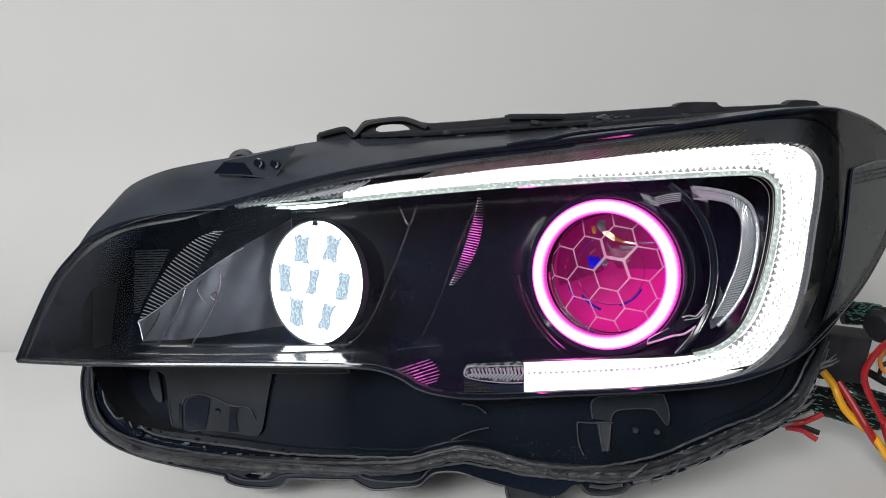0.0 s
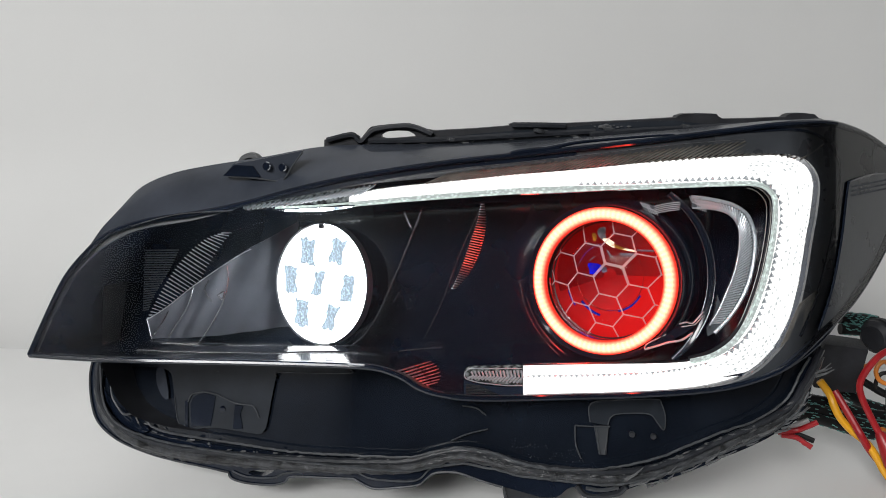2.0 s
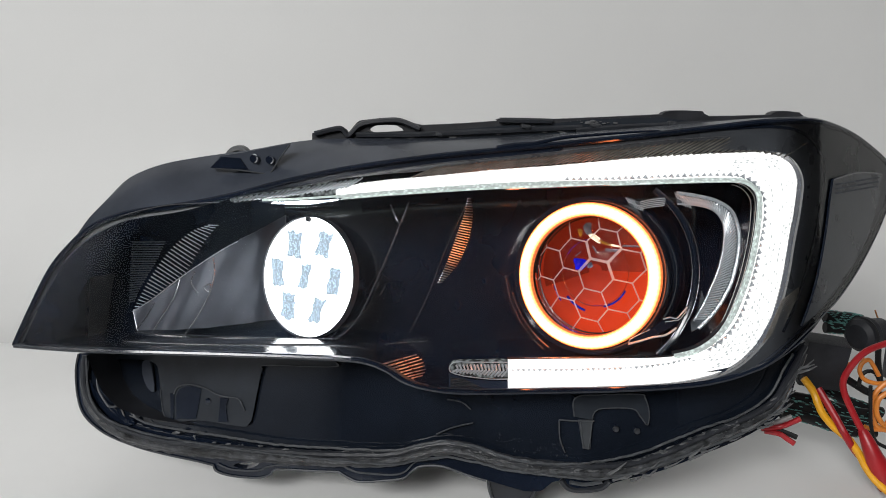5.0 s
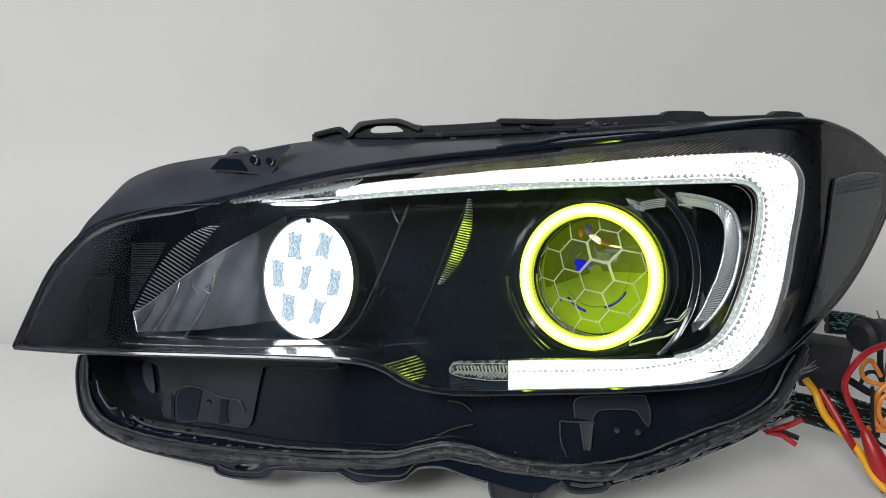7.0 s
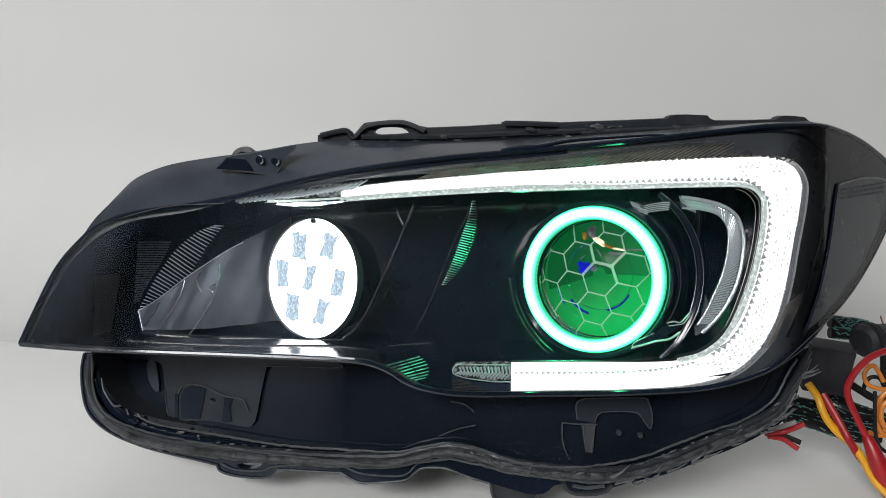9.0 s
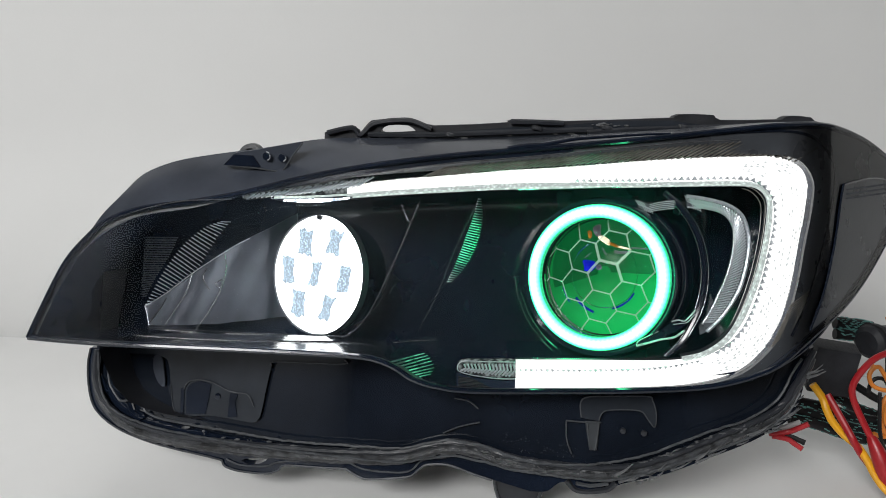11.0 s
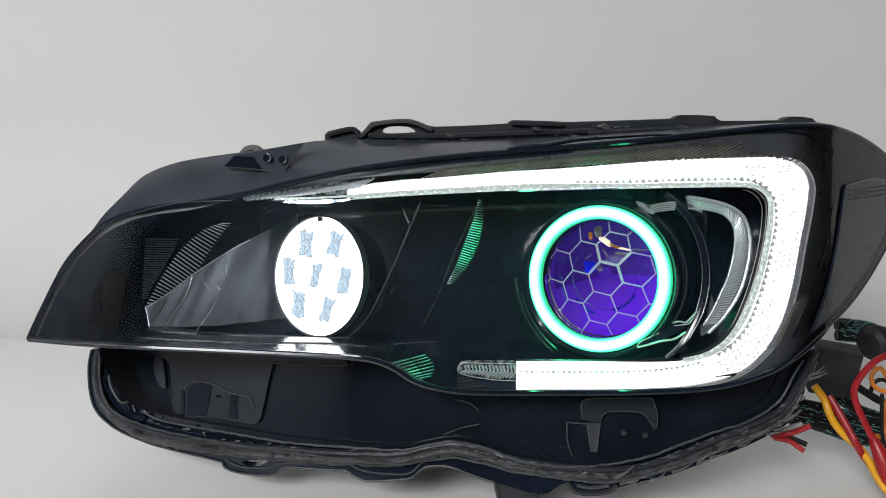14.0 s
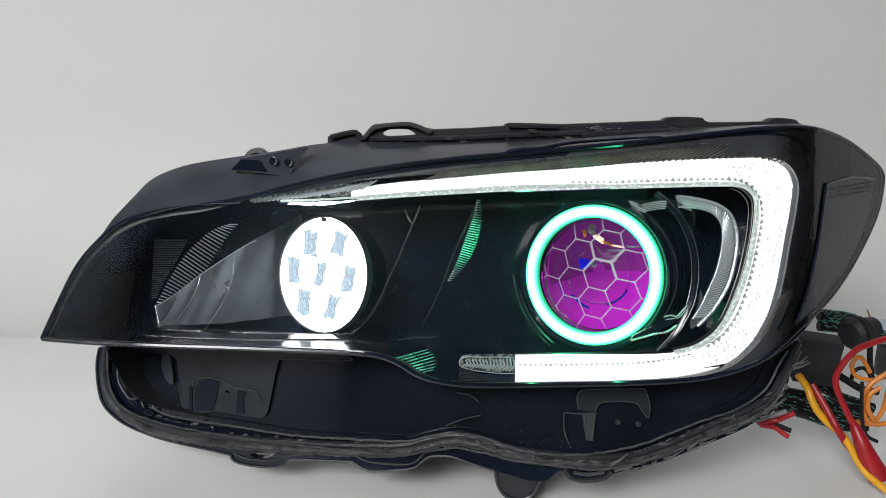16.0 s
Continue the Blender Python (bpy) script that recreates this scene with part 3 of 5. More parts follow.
FLANGE_IN = [(0.2315, 0.1094), (0.2245, 0.0886), (0.2079, 0.0734), (0.1859, 0.0636), (0.1572, 0.0528), (0.1218, 0.0436), (0.0869, 0.0418), (0.0519, 0.0444), (0.0306, 0.0491), (0.0093, 0.0483), (-0.0195, 0.0412), (-0.0567, 0.04), (-0.0955, 0.0387), (-0.1365, 0.0372), (-0.1805, 0.0371), (-0.2138, 0.0415), (-0.2395, 0.0545), (-0.2478, 0.0671), (-0.2457, 0.0792)]
HOLE_A = [(-0.1268, 0.0231), (-0.1226, 0.0216), (-0.1164, 0.0223), (-0.1119, 0.0241), (-0.108, 0.0273), (-0.1194, 0.0258)]
part("flange_edge", tube(on(sm(FLANGE_LEFT, 4), 0.003, apron), 0.0007, 6), LIP, LAMP)
part("flange_edge", tube(on(sm([(-0.1378, 0.0224), (-0.1272, 0.0205), (-0.1088, 0.0228), (-0.0989, 0.0273), (-0.0716, 0.0327), (-0.0533, 0.0341), (-0.0412, 0.031), (-0.0191, 0.0318), (-0.0101, 0.0346), (-0.0031, 0.0416), (0.0112, 0.0447)], 4), 0.003, apron), 0.0006, 6), LIP, LAMP)
part("lower_flange", panel(sm(FLANGE_LEFT, 3) + sm(FLANGE_RIGHT, 3) + sm(FLANGE_IN, 3), lambda x, z: 0, 0.006, [sm(HOLE_A, 2, True)], depth=lambda x, z: apron(x, z) + 0.004), GLOSS, LAMP, "black lower flange with mounting tabs")
FOOT = sm([(0.0428, 0.0308), (0.0428, 0.0308), (0.044, 0.0193), (0.049, 0.0092), (0.0587, 0.0046), (0.0681, 0.0087), (0.0729, 0.0185), (0.0747, 0.0264), (0.0747, 0.0264)], 5)
part("flange_foot", panel(FOOT, lambda x, z: 0, 0.010, depth=lambda x, z: 0.446, cell=0.05), SATIN, LAMP)
part("foot_rim", tube([Vector((p.x, 0.445, p.y + 0.0008)) for p in FOOT], 0.0011, 6), BORDER, LAMP)
part("flange_tab", tube(sm([(0.0872, 0.43, 0.0368), (0.0919, 0.43, 0.0314), (0.1004, 0.43, 0.0302), (0.1123, 0.43, 0.0323), (0.1171, 0.43, 0.0372)], 6), 0.002, 6), SATIN, LAMP)
part("flange_tab", tube(sm([(0.0924, 0.428, 0.0364), (0.1016, 0.428, 0.0352), (0.1123, 0.428, 0.0373)], 6), 0.0013, 6), BORDER, LAMP)

# upper rail with tabs and loop
RAIL = [(-0.0774, 0.2358), (-0.0774, 0.2358), (-0.0772, 0.2423), (-0.0772, 0.2423), (-0.0593, 0.2465), (-0.0543, 0.2422), (-0.0543, 0.2422), (-0.0483, 0.2497), (-0.0436, 0.2515), (-0.0256, 0.2533), (-0.0195, 0.2525), (-0.0058, 0.249), (0.0426, 0.2528), (0.0426, 0.2528), (0.0451, 0.2546), (0.08, 0.2549), (0.1479, 0.2594), (0.1479, 0.2594), (0.1523, 0.2618), (0.1734, 0.2621), (0.1782, 0.259), (0.2167, 0.2607), (0.2167, 0.2607), (0.2207, 0.2631), (0.2348, 0.2627), (0.2398, 0.2571), (0.2398, 0.2571), (0.243, 0.2501), (0.1516, 0.2442), (0.0446, 0.2372), (-0.0567, 0.2336)]
LOOP = [(-0.0405, 0.2455), (-0.0405, 0.2455), (-0.0354, 0.2483), (-0.0224, 0.2486), (-0.0174, 0.2451), (-0.0174, 0.2451), (-0.0376, 0.2433)]
part("upper_rail", panel(sm(RAIL, 2, True), lambda x, z: 0, 0.010, [sm(LOOP, 2, True)], depth=lambda x, z: 0.492 + 0.006 * x, cell=0.05), MATTE, LAMP, "black mounting rail with tabs and loop")
for pts in ([(-0.0481, 0.488, 0.2421), (-0.0055, 0.488, 0.2435), (0.044, 0.488, 0.2469), (0.0967, 0.489, 0.2503)], [(0.0439, 0.489, 0.2535), (0.0597, 0.488, 0.2537), (0.0775, 0.489, 0.2536)], [(0.0929, 0.487, 0.2483), (0.1207, 0.487, 0.2511), (0.1625, 0.488, 0.2538), (0.2107, 0.488, 0.2571)], [(-0.075, 0.489, 0.2421), (-0.0588, 0.489, 0.2459), (-0.0532, 0.489, 0.2417), (-0.0445, 0.489, 0.2491), (-0.0267, 0.489, 0.2519), (-0.0179, 0.489, 0.2511), (-0.0073, 0.489, 0.2469)]):
    part("rail_rib", tube(sm(pts), 0.0018, 6), SATIN, LAMP)
part("rail_wall", panel([Vector((x, z)) for x, z in [(-0.0267, 0.2413), (0.0062, 0.2458), (0.0461, 0.2501), (0.0822, 0.2528), (0.1037, 0.2555), (0.1466, 0.2577), (0.1718, 0.2551), (0.1898, 0.2542), (0.1473, 0.2495), (0.1008, 0.2447), (0.0464, 0.2425), (-0.0047, 0.2405)]], lambda x, z: 0, 0.0015, depth=lambda x, z: 0.4905, cell=0.05), PLATE, LAMP, "recessed wall of the mounting rail")
bm = bmesh.new()
rail_line = [Vector((x, 0.4895, z)) for x, z in sm([(-0.045, 0.2409), (-0.0047, 0.2427), (0.0318, 0.244), (0.0606, 0.2487), (0.0825, 0.2464), (0.1036, 0.2549), (0.129, 0.2505), (0.1574, 0.2534), (0.1718, 0.2523)], 8)]
for p in even(rail_line, 90):
    if random.random() < 0.6:
        k = 0.0004 + 0.0016 * random.random() ** 2
        bmesh.ops.create_icosphere(bm, subdivisions=1, radius=1, matrix=Matrix.Translation(p + Vector((0, 0, 0.003 * (random.random() - 0.5)))) @ Matrix.Diagonal((k * 1.6, k * 0.6, k * 0.7, 1)))
tagged(part("rail_residue", bm, SMEAR, LAMP, "torn sealant residue on the rail"), kind="stuff")
for p in ((0.0606, 0.486, 0.2502), (0.105, 0.487, 0.2518), (0.1538, 0.488, 0.2541), (0.1589, 0.487, 0.2521), (0.0052, 0.487, 0.2439)):
    part("rail_clip", box(0.005 + 0.003 * random.random(), 0.004, 0.0025, Matrix.Translation(p) @ pose(0, 0, 0, 10, 8, 20), 0.001), SEALANT, LAMP)

# housing behind
def hull(k, y):
    return [Vector((0.03 + (p.x - 0.03) * k, y, 0.13 + (p.y - 0.13) * k)) for p in body]


BODY = [(-0.2314, 0.0904), (-0.2314, 0.0904), (-0.2203, 0.1762), (-0.1971, 0.2078), (-0.1538, 0.2231), (-0.0772, 0.2367), (0.0442, 0.2419), (0.1842, 0.2516), (0.2257, 0.2536), (0.2389, 0.2418), (0.2445, 0.2207), (0.2452, 0.1773), (0.2448, 0.1247), (0.2411, 0.0856), (0.2277, 0.0696), (0.1614, 0.0487), (0.0857, 0.0357), (-0.03, 0.0346), (-0.1466, 0.0419), (-0.2122, 0.0538)]
body = sm(BODY, 4, True)
lines = [hull(0.985, 0.475), hull(0.97, 0.52), hull(0.86, 0.57), hull(0.6, 0.63), hull(0.3, 0.645), hull(0.01, 0.647)]
part("housing", loft([l + l[:1] for l in lines], 90), MATTE, LAMP, "black moulded rear housing")
part("rear_cap", lathe([(0.0, 0.02), (0.032, 0.02), (0.036, 0.015), (0.036, 0.0), (0.034, -0.02)], 40, m=Matrix.Translation((0.1, 0.655, 0.13)) @ pose(0, 0, 0, -90)), SATIN, LAMP)
part("rear_foot", box(0.06, 0.03, 0.06, pose(0.0, 0.575, 0.03), 0.004), MATTE, LAMP)

part("skirt_slot", tube([Vector(p) for p in sm([(0.0409, 0.4445, 0.2389), (0.0512, 0.4451, 0.2408), (0.0611, 0.4457, 0.2418), (0.0693, 0.44630000000000003, 0.2436), (0.0808, 0.4469, 0.2459), (0.0972, 0.4475, 0.2477), (0.1202, 0.4481, 0.2499), (0.1365, 0.4487, 0.251)], 6)], 0.0018, 8, r_end=0.0006), GLOSS, LAMP, "dark narrow slot in the skirt")
# adjuster ear and bracket pocket on the upper left
part("adjuster_ear", lathe([(0.0055, -0.004), (0.0085, -0.004), (0.0095, 0), (0.0085, 0.004), (0.0055, 0.004)], 28, m=Matrix.Translation((-0.1236, 0.486, 0.2246)) @ pose(0, 0, 0, 80, 0, -10)), SATIN, LAMP)
pocket = part("bracket_pocket", panel([(-0.131, 0.2223), (-0.1253, 0.2297), (-0.1122, 0.232), (-0.083, 0.2382), (-0.09, 0.2282), (-0.0963, 0.2194)], lambda x, z: 0, 0.003, depth=lambda x, z: 0.4515 + 0.03 * (x + 0.12), cell=0.05), SKIRT, LAMP)
part("pocket_edge", tube([Vector((x, 0.4505 + 0.03 * (x + 0.12), z)) for x, z in sm([(-0.1285, 0.2222), (-0.112, 0.2212), (-0.0983, 0.2195), (-0.0949, 0.2203), (-0.0893, 0.229), (-0.083, 0.2373)], 4)], 0.0005, 6), LIP, pocket)
# darkness of the recess, laid on as a flat black sheet
part("pocket_dark_sheet", panel([(-0.1312, 0.2225), (-0.1245, 0.2291), (-0.1132, 0.2287), (-0.1086, 0.222)], lambda x, z: 0, 0.002, depth=lambda x, z: 0.450 + 0.03 * (x + 0.12), cell=0.05), GLOSS, pocket)
for p in [(-0.1046, 0.4502, 0.2286), (-0.0952, 0.451, 0.2281)]:
    p = Vector(p)
    part("screw_hole", lathe([(0.0, 0.0008), (0.0024, 0.0008)], 18, m=Matrix.Translation(p) @ pose(0, 0, 0, 90)), GLOSS, pocket)
    # the hole's bright crescent highlight, drawn as a partial chrome rim
    part("hole_rim", lathe([(0.0019, 0.0009), (0.0026, 0.0014), (0.0029, 0.0006)], 12, m=Matrix.Translation(p) @ pose(0, 0, 0, 90), arc=(-70, 95)), CHROME, pocket)

# ---- daylight guide ----
DRL_OUT = [(-0.055, 0.2113), (-0.055, 0.2113), (-0.0397, 0.2147), (-0.0226, 0.2172), (0.0115, 0.2211), (0.0454, 0.2251), (0.0792, 0.2283), (0.1129, 0.2322), (0.1464, 0.2358), (0.1798, 0.238), (0.1971, 0.2388), (0.2062, 0.238), (0.2155, 0.2343), (0.2216, 0.2299), (0.2249, 0.2237), (0.2257, 0.2153), (0.2234, 0.1993), (0.2191, 0.1797), (0.2139, 0.1602), (0.2082, 0.1424), (0.2018, 0.1301), (0.1933, 0.1201), (0.1828, 0.1141), (0.1702, 0.1108)]
DRL_LOW = [(0.1927, 0.1142), (0.1829, 0.1102), (0.1664, 0.1067), (0.1498, 0.1038), (0.1331, 0.1016), (0.1165, 0.1), (0.083, 0.0978), (0.052, 0.0967), (0.052, 0.0967)]
DRL_IN = [(0.0515, 0.1125), (0.0515, 0.1125), (0.0993, 0.1145), (0.1328, 0.1157), (0.1511, 0.1173), (0.1637, 0.1207), (0.1742, 0.1269), (0.181, 0.1347), (0.187, 0.1447), (0.1924, 0.1587), (0.1967, 0.1736), (0.1996, 0.1901), (0.201, 0.2049), (0.2004, 0.2148), (0.1969, 0.2203), (0.1902, 0.2234), (0.1801, 0.2241), (0.1467, 0.2226), (0.1132, 0.2206), (0.0835, 0.2198), (0.0456, 0.2178), (0.0117, 0.2148), (-0.0224, 0.2115), (-0.0549, 0.2079), (-0.0549, 0.2079)]
guide_outline = sm(DRL_OUT, 5) + sm(DRL_LOW, 4) + sm(DRL_IN, 5)
guide = part("light_guide", panel(guide_outline, 0.012, 0.006, cell=0.02), DRL, LAMP, "glowing white C-shaped light guide")
# unseen sheet added to keep the guide's rear light off the bezel
part("guide_backing", panel(guide_outline, 0.0185, 0.003, cell=0.02), MATTE, LAMP, "black sheet added behind the guide to block its rear light")
# groove inside the guide and the thin lit line along it
G_IN = [(-0.0552, 0.206), (-0.0225, 0.2093), (0.0117, 0.2122), (0.0458, 0.2149), (0.0798, 0.2168), (0.1136, 0.2188), (0.1473, 0.2207), (0.1808, 0.2223), (0.1902, 0.2216), (0.1957, 0.2181), (0.1988, 0.2125), (0.199, 0.2029), (0.1974, 0.1887), (0.1941, 0.1721), (0.1897, 0.1574), (0.1844, 0.1441), (0.1786, 0.134), (0.1718, 0.1272), (0.1626, 0.1213), (0.1509, 0.118)]
groove_out, groove_in = sm([p for p in reversed(DRL_IN[4:])], 8), sm(G_IN, 8)
part("prism_band", loft([on(groove_out, 0.0135), on(groove_in, 0.0155)], 160, 0.002), DRLDIM, guide, "dimmer prism edge of the guide")
# added in the same way behind the prism band, to block its light
part("band_backing", loft([on(groove_out, 0.0185), on(groove_in, 0.0205)], 160, 0.002), MATTE, LAMP)
part("guide_edge", tube(on(groove_in, 0.0135), 0.0008, 6), DRLLINE, guide)
part("guide_edge", tube(on(sm([(0.0475, 0.2139), (0.0798, 0.2158), (0.1102, 0.218)], 8), 0.0135), 0.0004, 6), CHROME, guide)
# polished black lip inside the lit line
for k in range(2):
    part("guide_lip", tube(on([p + Vector((-0.0016, -0.0016)) * (1 + 0.9 * k) if p.x > 0.12 else p + Vector((0, -0.0014)) * (1 + 0.9 * k) for p in groove_in[60:]], 0.016 + 0.003 * k), 0.0003, 6), BORDERRIB, guide)
# prism teeth along the lit guide
TEETH = [(0.082, 0.2209), (0.113, 0.2221), (0.1464, 0.2243), (0.1798, 0.2259), (0.1905, 0.2245), (0.1976, 0.2195), (0.2014, 0.213), (0.2021, 0.2001), (0.2, 0.1867), (0.197, 0.1708), (0.1925, 0.154), (0.1874, 0.1414), (0.1801, 0.131), (0.1696, 0.1228)]
TEETH_LOW = [(0.1608, 0.1186), (0.1476, 0.1152), (0.1326, 0.1127), (0.116, 0.1112), (0.0825, 0.1094), (0.053, 0.1083)]


def tooth_row(pts, count, size, off, mat, name, lean):
    line2 = even([Vector((*p, 0)) for p in sm(pts, 8)], count + 1)
    bm = bmesh.new()
    for i in range(count):
        a, b = line2[i], line2[i + 1]
        d = (b - a).normalized()
        nr = Vector((-d.y, d.x, 0))
        k = size * (0.8 + 0.45 * random.random()) * (1 + lean * i / count)
        mid = a.lerp(b, 0.5)
        pts3 = [mid - d * k * 0.9 - nr * k * 0.3, mid + d * k * 0.2 + nr * k * 0.75, mid + d * k * 0.9 - nr * k * 0.55]
        vs = [bm.verts.new((p.x, front(p.x, p.y) + off, p.y)) for p in pts3]
        top = sum(pts3, Vector()) / 3
        tip = bm.verts.new((top.x, front(top.x, top.y) + off - 0.0012, top.y))
        for f in ((0, 1), (1, 2), (2, 0)):
            bm.faces.new((vs[f[0]], vs[f[1]], tip))
    return part(name, bm, mat, guide, smooth=False)


tooth_row(TEETH, 58, 0.0014, 0.0118, PRISM, "prism_teeth", 0.7)
tooth_row(TEETH_LOW, 34, 0.0013, 0.0118, PRISM, "prism_teeth", -0.1)
# outer saw teeth on the lit guide
saw = even([Vector((*p, 0)) for p in sm(DRL_OUT, 5)], 190)
bm = bmesh.new()
for i in range(4, 186):
    a, b = saw[i], saw[i + 1]
    d = (b - a).normalized()
    nrm = Vector((-d.y, d.x, 0))
    k = 0.0006 + 0.0007 * random.random()
    vs = [bm.verts.new((p.x, front(p.x, p.y) + o, p.y)) for p, o in ((a, 0.0125), (b, 0.0125), (a.lerp(b, 0.8) + nrm * k, 0.013), (a.lerp(b, 0.5) - nrm * 0.002, 0.0105))]
    for f in ((0, 1, 2), (0, 1, 3)):
        bm.faces.new([vs[k2] for k2 in f])
part("guide_teeth", bm, DRL, guide, smooth=False)
# small facets set into the upright limb and the lower bend
bm = bmesh.new()
fo, fi = even([Vector((*p, 0)) for p in sm(DRL_OUT, 5)], 240), even([Vector((*p, 0)) for p in reversed(sm(DRL_IN[4:], 5))], 240)
for i in range(140, 236):
    for f in (0.12, 0.3, 0.5, 0.7):
        if random.random() < (0.55 if f < 0.4 else 0.72 if i < 205 else 0.4):
            continue
        p = fo[i].lerp(fi[i], f + 0.08 * (i % 2))
        d = (fo[i + 1] - fo[i - 1]).normalized()
        nr = Vector((-d.y, d.x, 0))
        k = 0.5 + 0.7 * random.random()
        vs = [bm.verts.new((q.x, front(q.x, q.y) + 0.0116, q.y)) for q in (p - d * 0.0012 * k, p + nr * 0.0007 * k, p + d * 0.0012 * k, p - nr * 0.0004 * k)]
        bm.faces.new(vs)
tagged(part("guide_facets", bm, glow("guide_facet_glow", (0.82, 0.88, 0.88), 0.75), guide, smooth=False), kind="stuff")
# row of small lens dots over the lower limb
bm = bmesh.new()
for p in even(on([Vector(q) for q in [(0.0622, 0.113), (0.1056, 0.1141)]], 0.02), 34):
    bmesh.ops.create_icosphere(bm, subdivisions=1, radius=0.0006, matrix=Matrix.Translation(p))
tagged(part("lens_dots", bm, CHROME, LAMP), kind="stuff")
# unlit tails; light leaking in from the guide is painted on as weak emission
tail = part("unlit_tail", panel(sm([(-0.1196, 0.2029), (-0.1176, 0.2047), (-0.1017, 0.2075), (-0.0845, 0.2107), (-0.0674, 0.2142), (-0.057, 0.2155), (-0.0548, 0.2115), (-0.0554, 0.2081), (-0.0705, 0.2067), (-0.0912, 0.2051), (-0.0999, 0.2042), (-0.1102, 0.2022), (-0.1171, 0.2017)], 4, True), 0.014, 0.004, cell=0.01), TAILGLOW, LAMP, "dim crystalline end of the guide")
tail_low = part("unlit_tail", panel(sm([(0.0165, 0.1064), (0.0191, 0.1114), (0.0319, 0.1119), (0.0516, 0.1125), (0.0522, 0.103), (0.0424, 0.1026), (0.0322, 0.1033), (0.0237, 0.1043)], 4, True), 0.014, 0.004, cell=0.01), TAILGLOW, LAMP, "dim crystalline end of the guide")
part("tail_rim", tube(on(sm([(0.0522, 0.1027), (0.0424, 0.1023), (0.0322, 0.103), (0.0237, 0.104), (0.0168, 0.1064), (0.0191, 0.1114), (0.0319, 0.1119), (0.0516, 0.1125)], 5), 0.013), 0.0004, 6), PRISM, tail_low)
part("tail_line", tube(on(sm([(-0.0996, 0.204), (-0.0772, 0.2053), (-0.0549, 0.2073)], 5), 0.012), 0.0007, 6), DRLLINE, tail)
# slanted chrome strip, added to show the round lamp's reflection
mirror_top = on(sm([(-0.1013, 0.2033), (-0.084, 0.2041), (-0.0668, 0.2052), (-0.0514, 0.2064)], 5), 0.012)
mirror_low = [p + Vector((0, 0.0045 * math.sin(math.pi * i / (len(mirror_top) - 1)), -0.0026 * math.sin(math.pi * i / (len(mirror_top) - 1)) - 0.0003)) for i, p in enumerate(mirror_top)]
part("mirror_face", loft([mirror_top, mirror_low], 24, 0.0006), CHROME, tail, "chrome strip added under the guide to mirror the lamp")
part("tail_ledge", panel(sm([(0.0162, 0.104), (0.0162, 0.104), (0.0238, 0.1019), (0.0323, 0.1006), (0.0521, 0.1003), (0.0521, 0.1003), (0.0523, 0.0953), (0.0523, 0.0953), (0.0165, 0.094), (0.0165, 0.094)], 3, True), 0.016, 0.003, cell=0.01), BEZEL, LAMP)
for a, b in zip(even(on([Vector(p) for p in [(0.0175, 0.0944), (0.0173, 0.1017)]], 0.015), 9), even(on([Vector(p) for p in [(0.0393, 0.0952), (0.0262, 0.101)]], 0.015), 9)):
    part("ledge_rib", tube([a, b], 0.00035, 5), EDGE, tail_low)
for a, b in zip(even(on([Vector(p) for p in [(0.0205, 0.1102), (0.0502, 0.1118)]], 0.0122), 15), even(on([Vector(p) for p in [(0.0186, 0.1061), (0.0477, 0.1042)]], 0.0122), 15)):
    part("prism_tooth", tube([a, a.lerp(b, 0.5) + Vector((0.0022, -0.001, 0)), b], 0.00075, 5), PRISM, tail_low)
for a, b in zip(even(on([Vector(p) for p in [(-0.1118, 0.2053), (-0.0774, 0.2113), (-0.0391, 0.2188)]], 0.012), 24), even(on([Vector(p) for p in [(-0.1165, 0.2025), (-0.0859, 0.2064), (-0.0492, 0.2124)]], 0.012), 24)):
    part("prism_tooth", tube([a, a.lerp(b, 0.45) + Vector((0.0012, -0.0006, 0.0006)), b], 0.0006, 5), PRISM, tail)

# fine ribs in the border above and beside the guide
ribs_bm = bmesh.new()
for a, b in zip(even(on([Vector(p) for p in [(-0.0084, 0.2205), (0.045, 0.2269), (0.1113, 0.2339), (0.1606, 0.2381), (0.1934, 0.2403), (0.21, 0.2373)]], 0.0036), 58), even(on([Vector(p) for p in [(0.0065, 0.2271), (0.0598, 0.2335), (0.1259, 0.2418), (0.1768, 0.2477), (0.2274, 0.2457)]], 0.0036), 58)):
    tube([a, b], 0.00055, 4, ribs_bm)
for a, b in zip(even(on([Vector(p) for p in [(0.2099, 0.1543), (0.1992, 0.1313)]], 0.0036), 14), even(on([Vector(p) for p in [(0.223, 0.1614), (0.2179, 0.1456)]], 0.0036), 14)):
    tube([a, b], 0.00055, 4, ribs_bm)
tagged(part("rib_texture", ribs_bm, BORDERRIB, LAMP), kind="stuff")
for pts in ([(0.1322, 0.249), (0.1803, 0.2534), (0.2063, 0.2546), (0.2265, 0.2496), (0.2422, 0.2356), (0.2434, 0.2196), (0.2359, 0.191), (0.2241, 0.1606), (0.2117, 0.1368)], [(0.1963, 0.1155), (0.2176, 0.1265), (0.2433, 0.14), (0.2781, 0.1586), (0.3057, 0.1824)]):
    part("border_seam", tube(on(sm(pts), 0.0036), 0.0009, 6), GLOSS, LAMP)
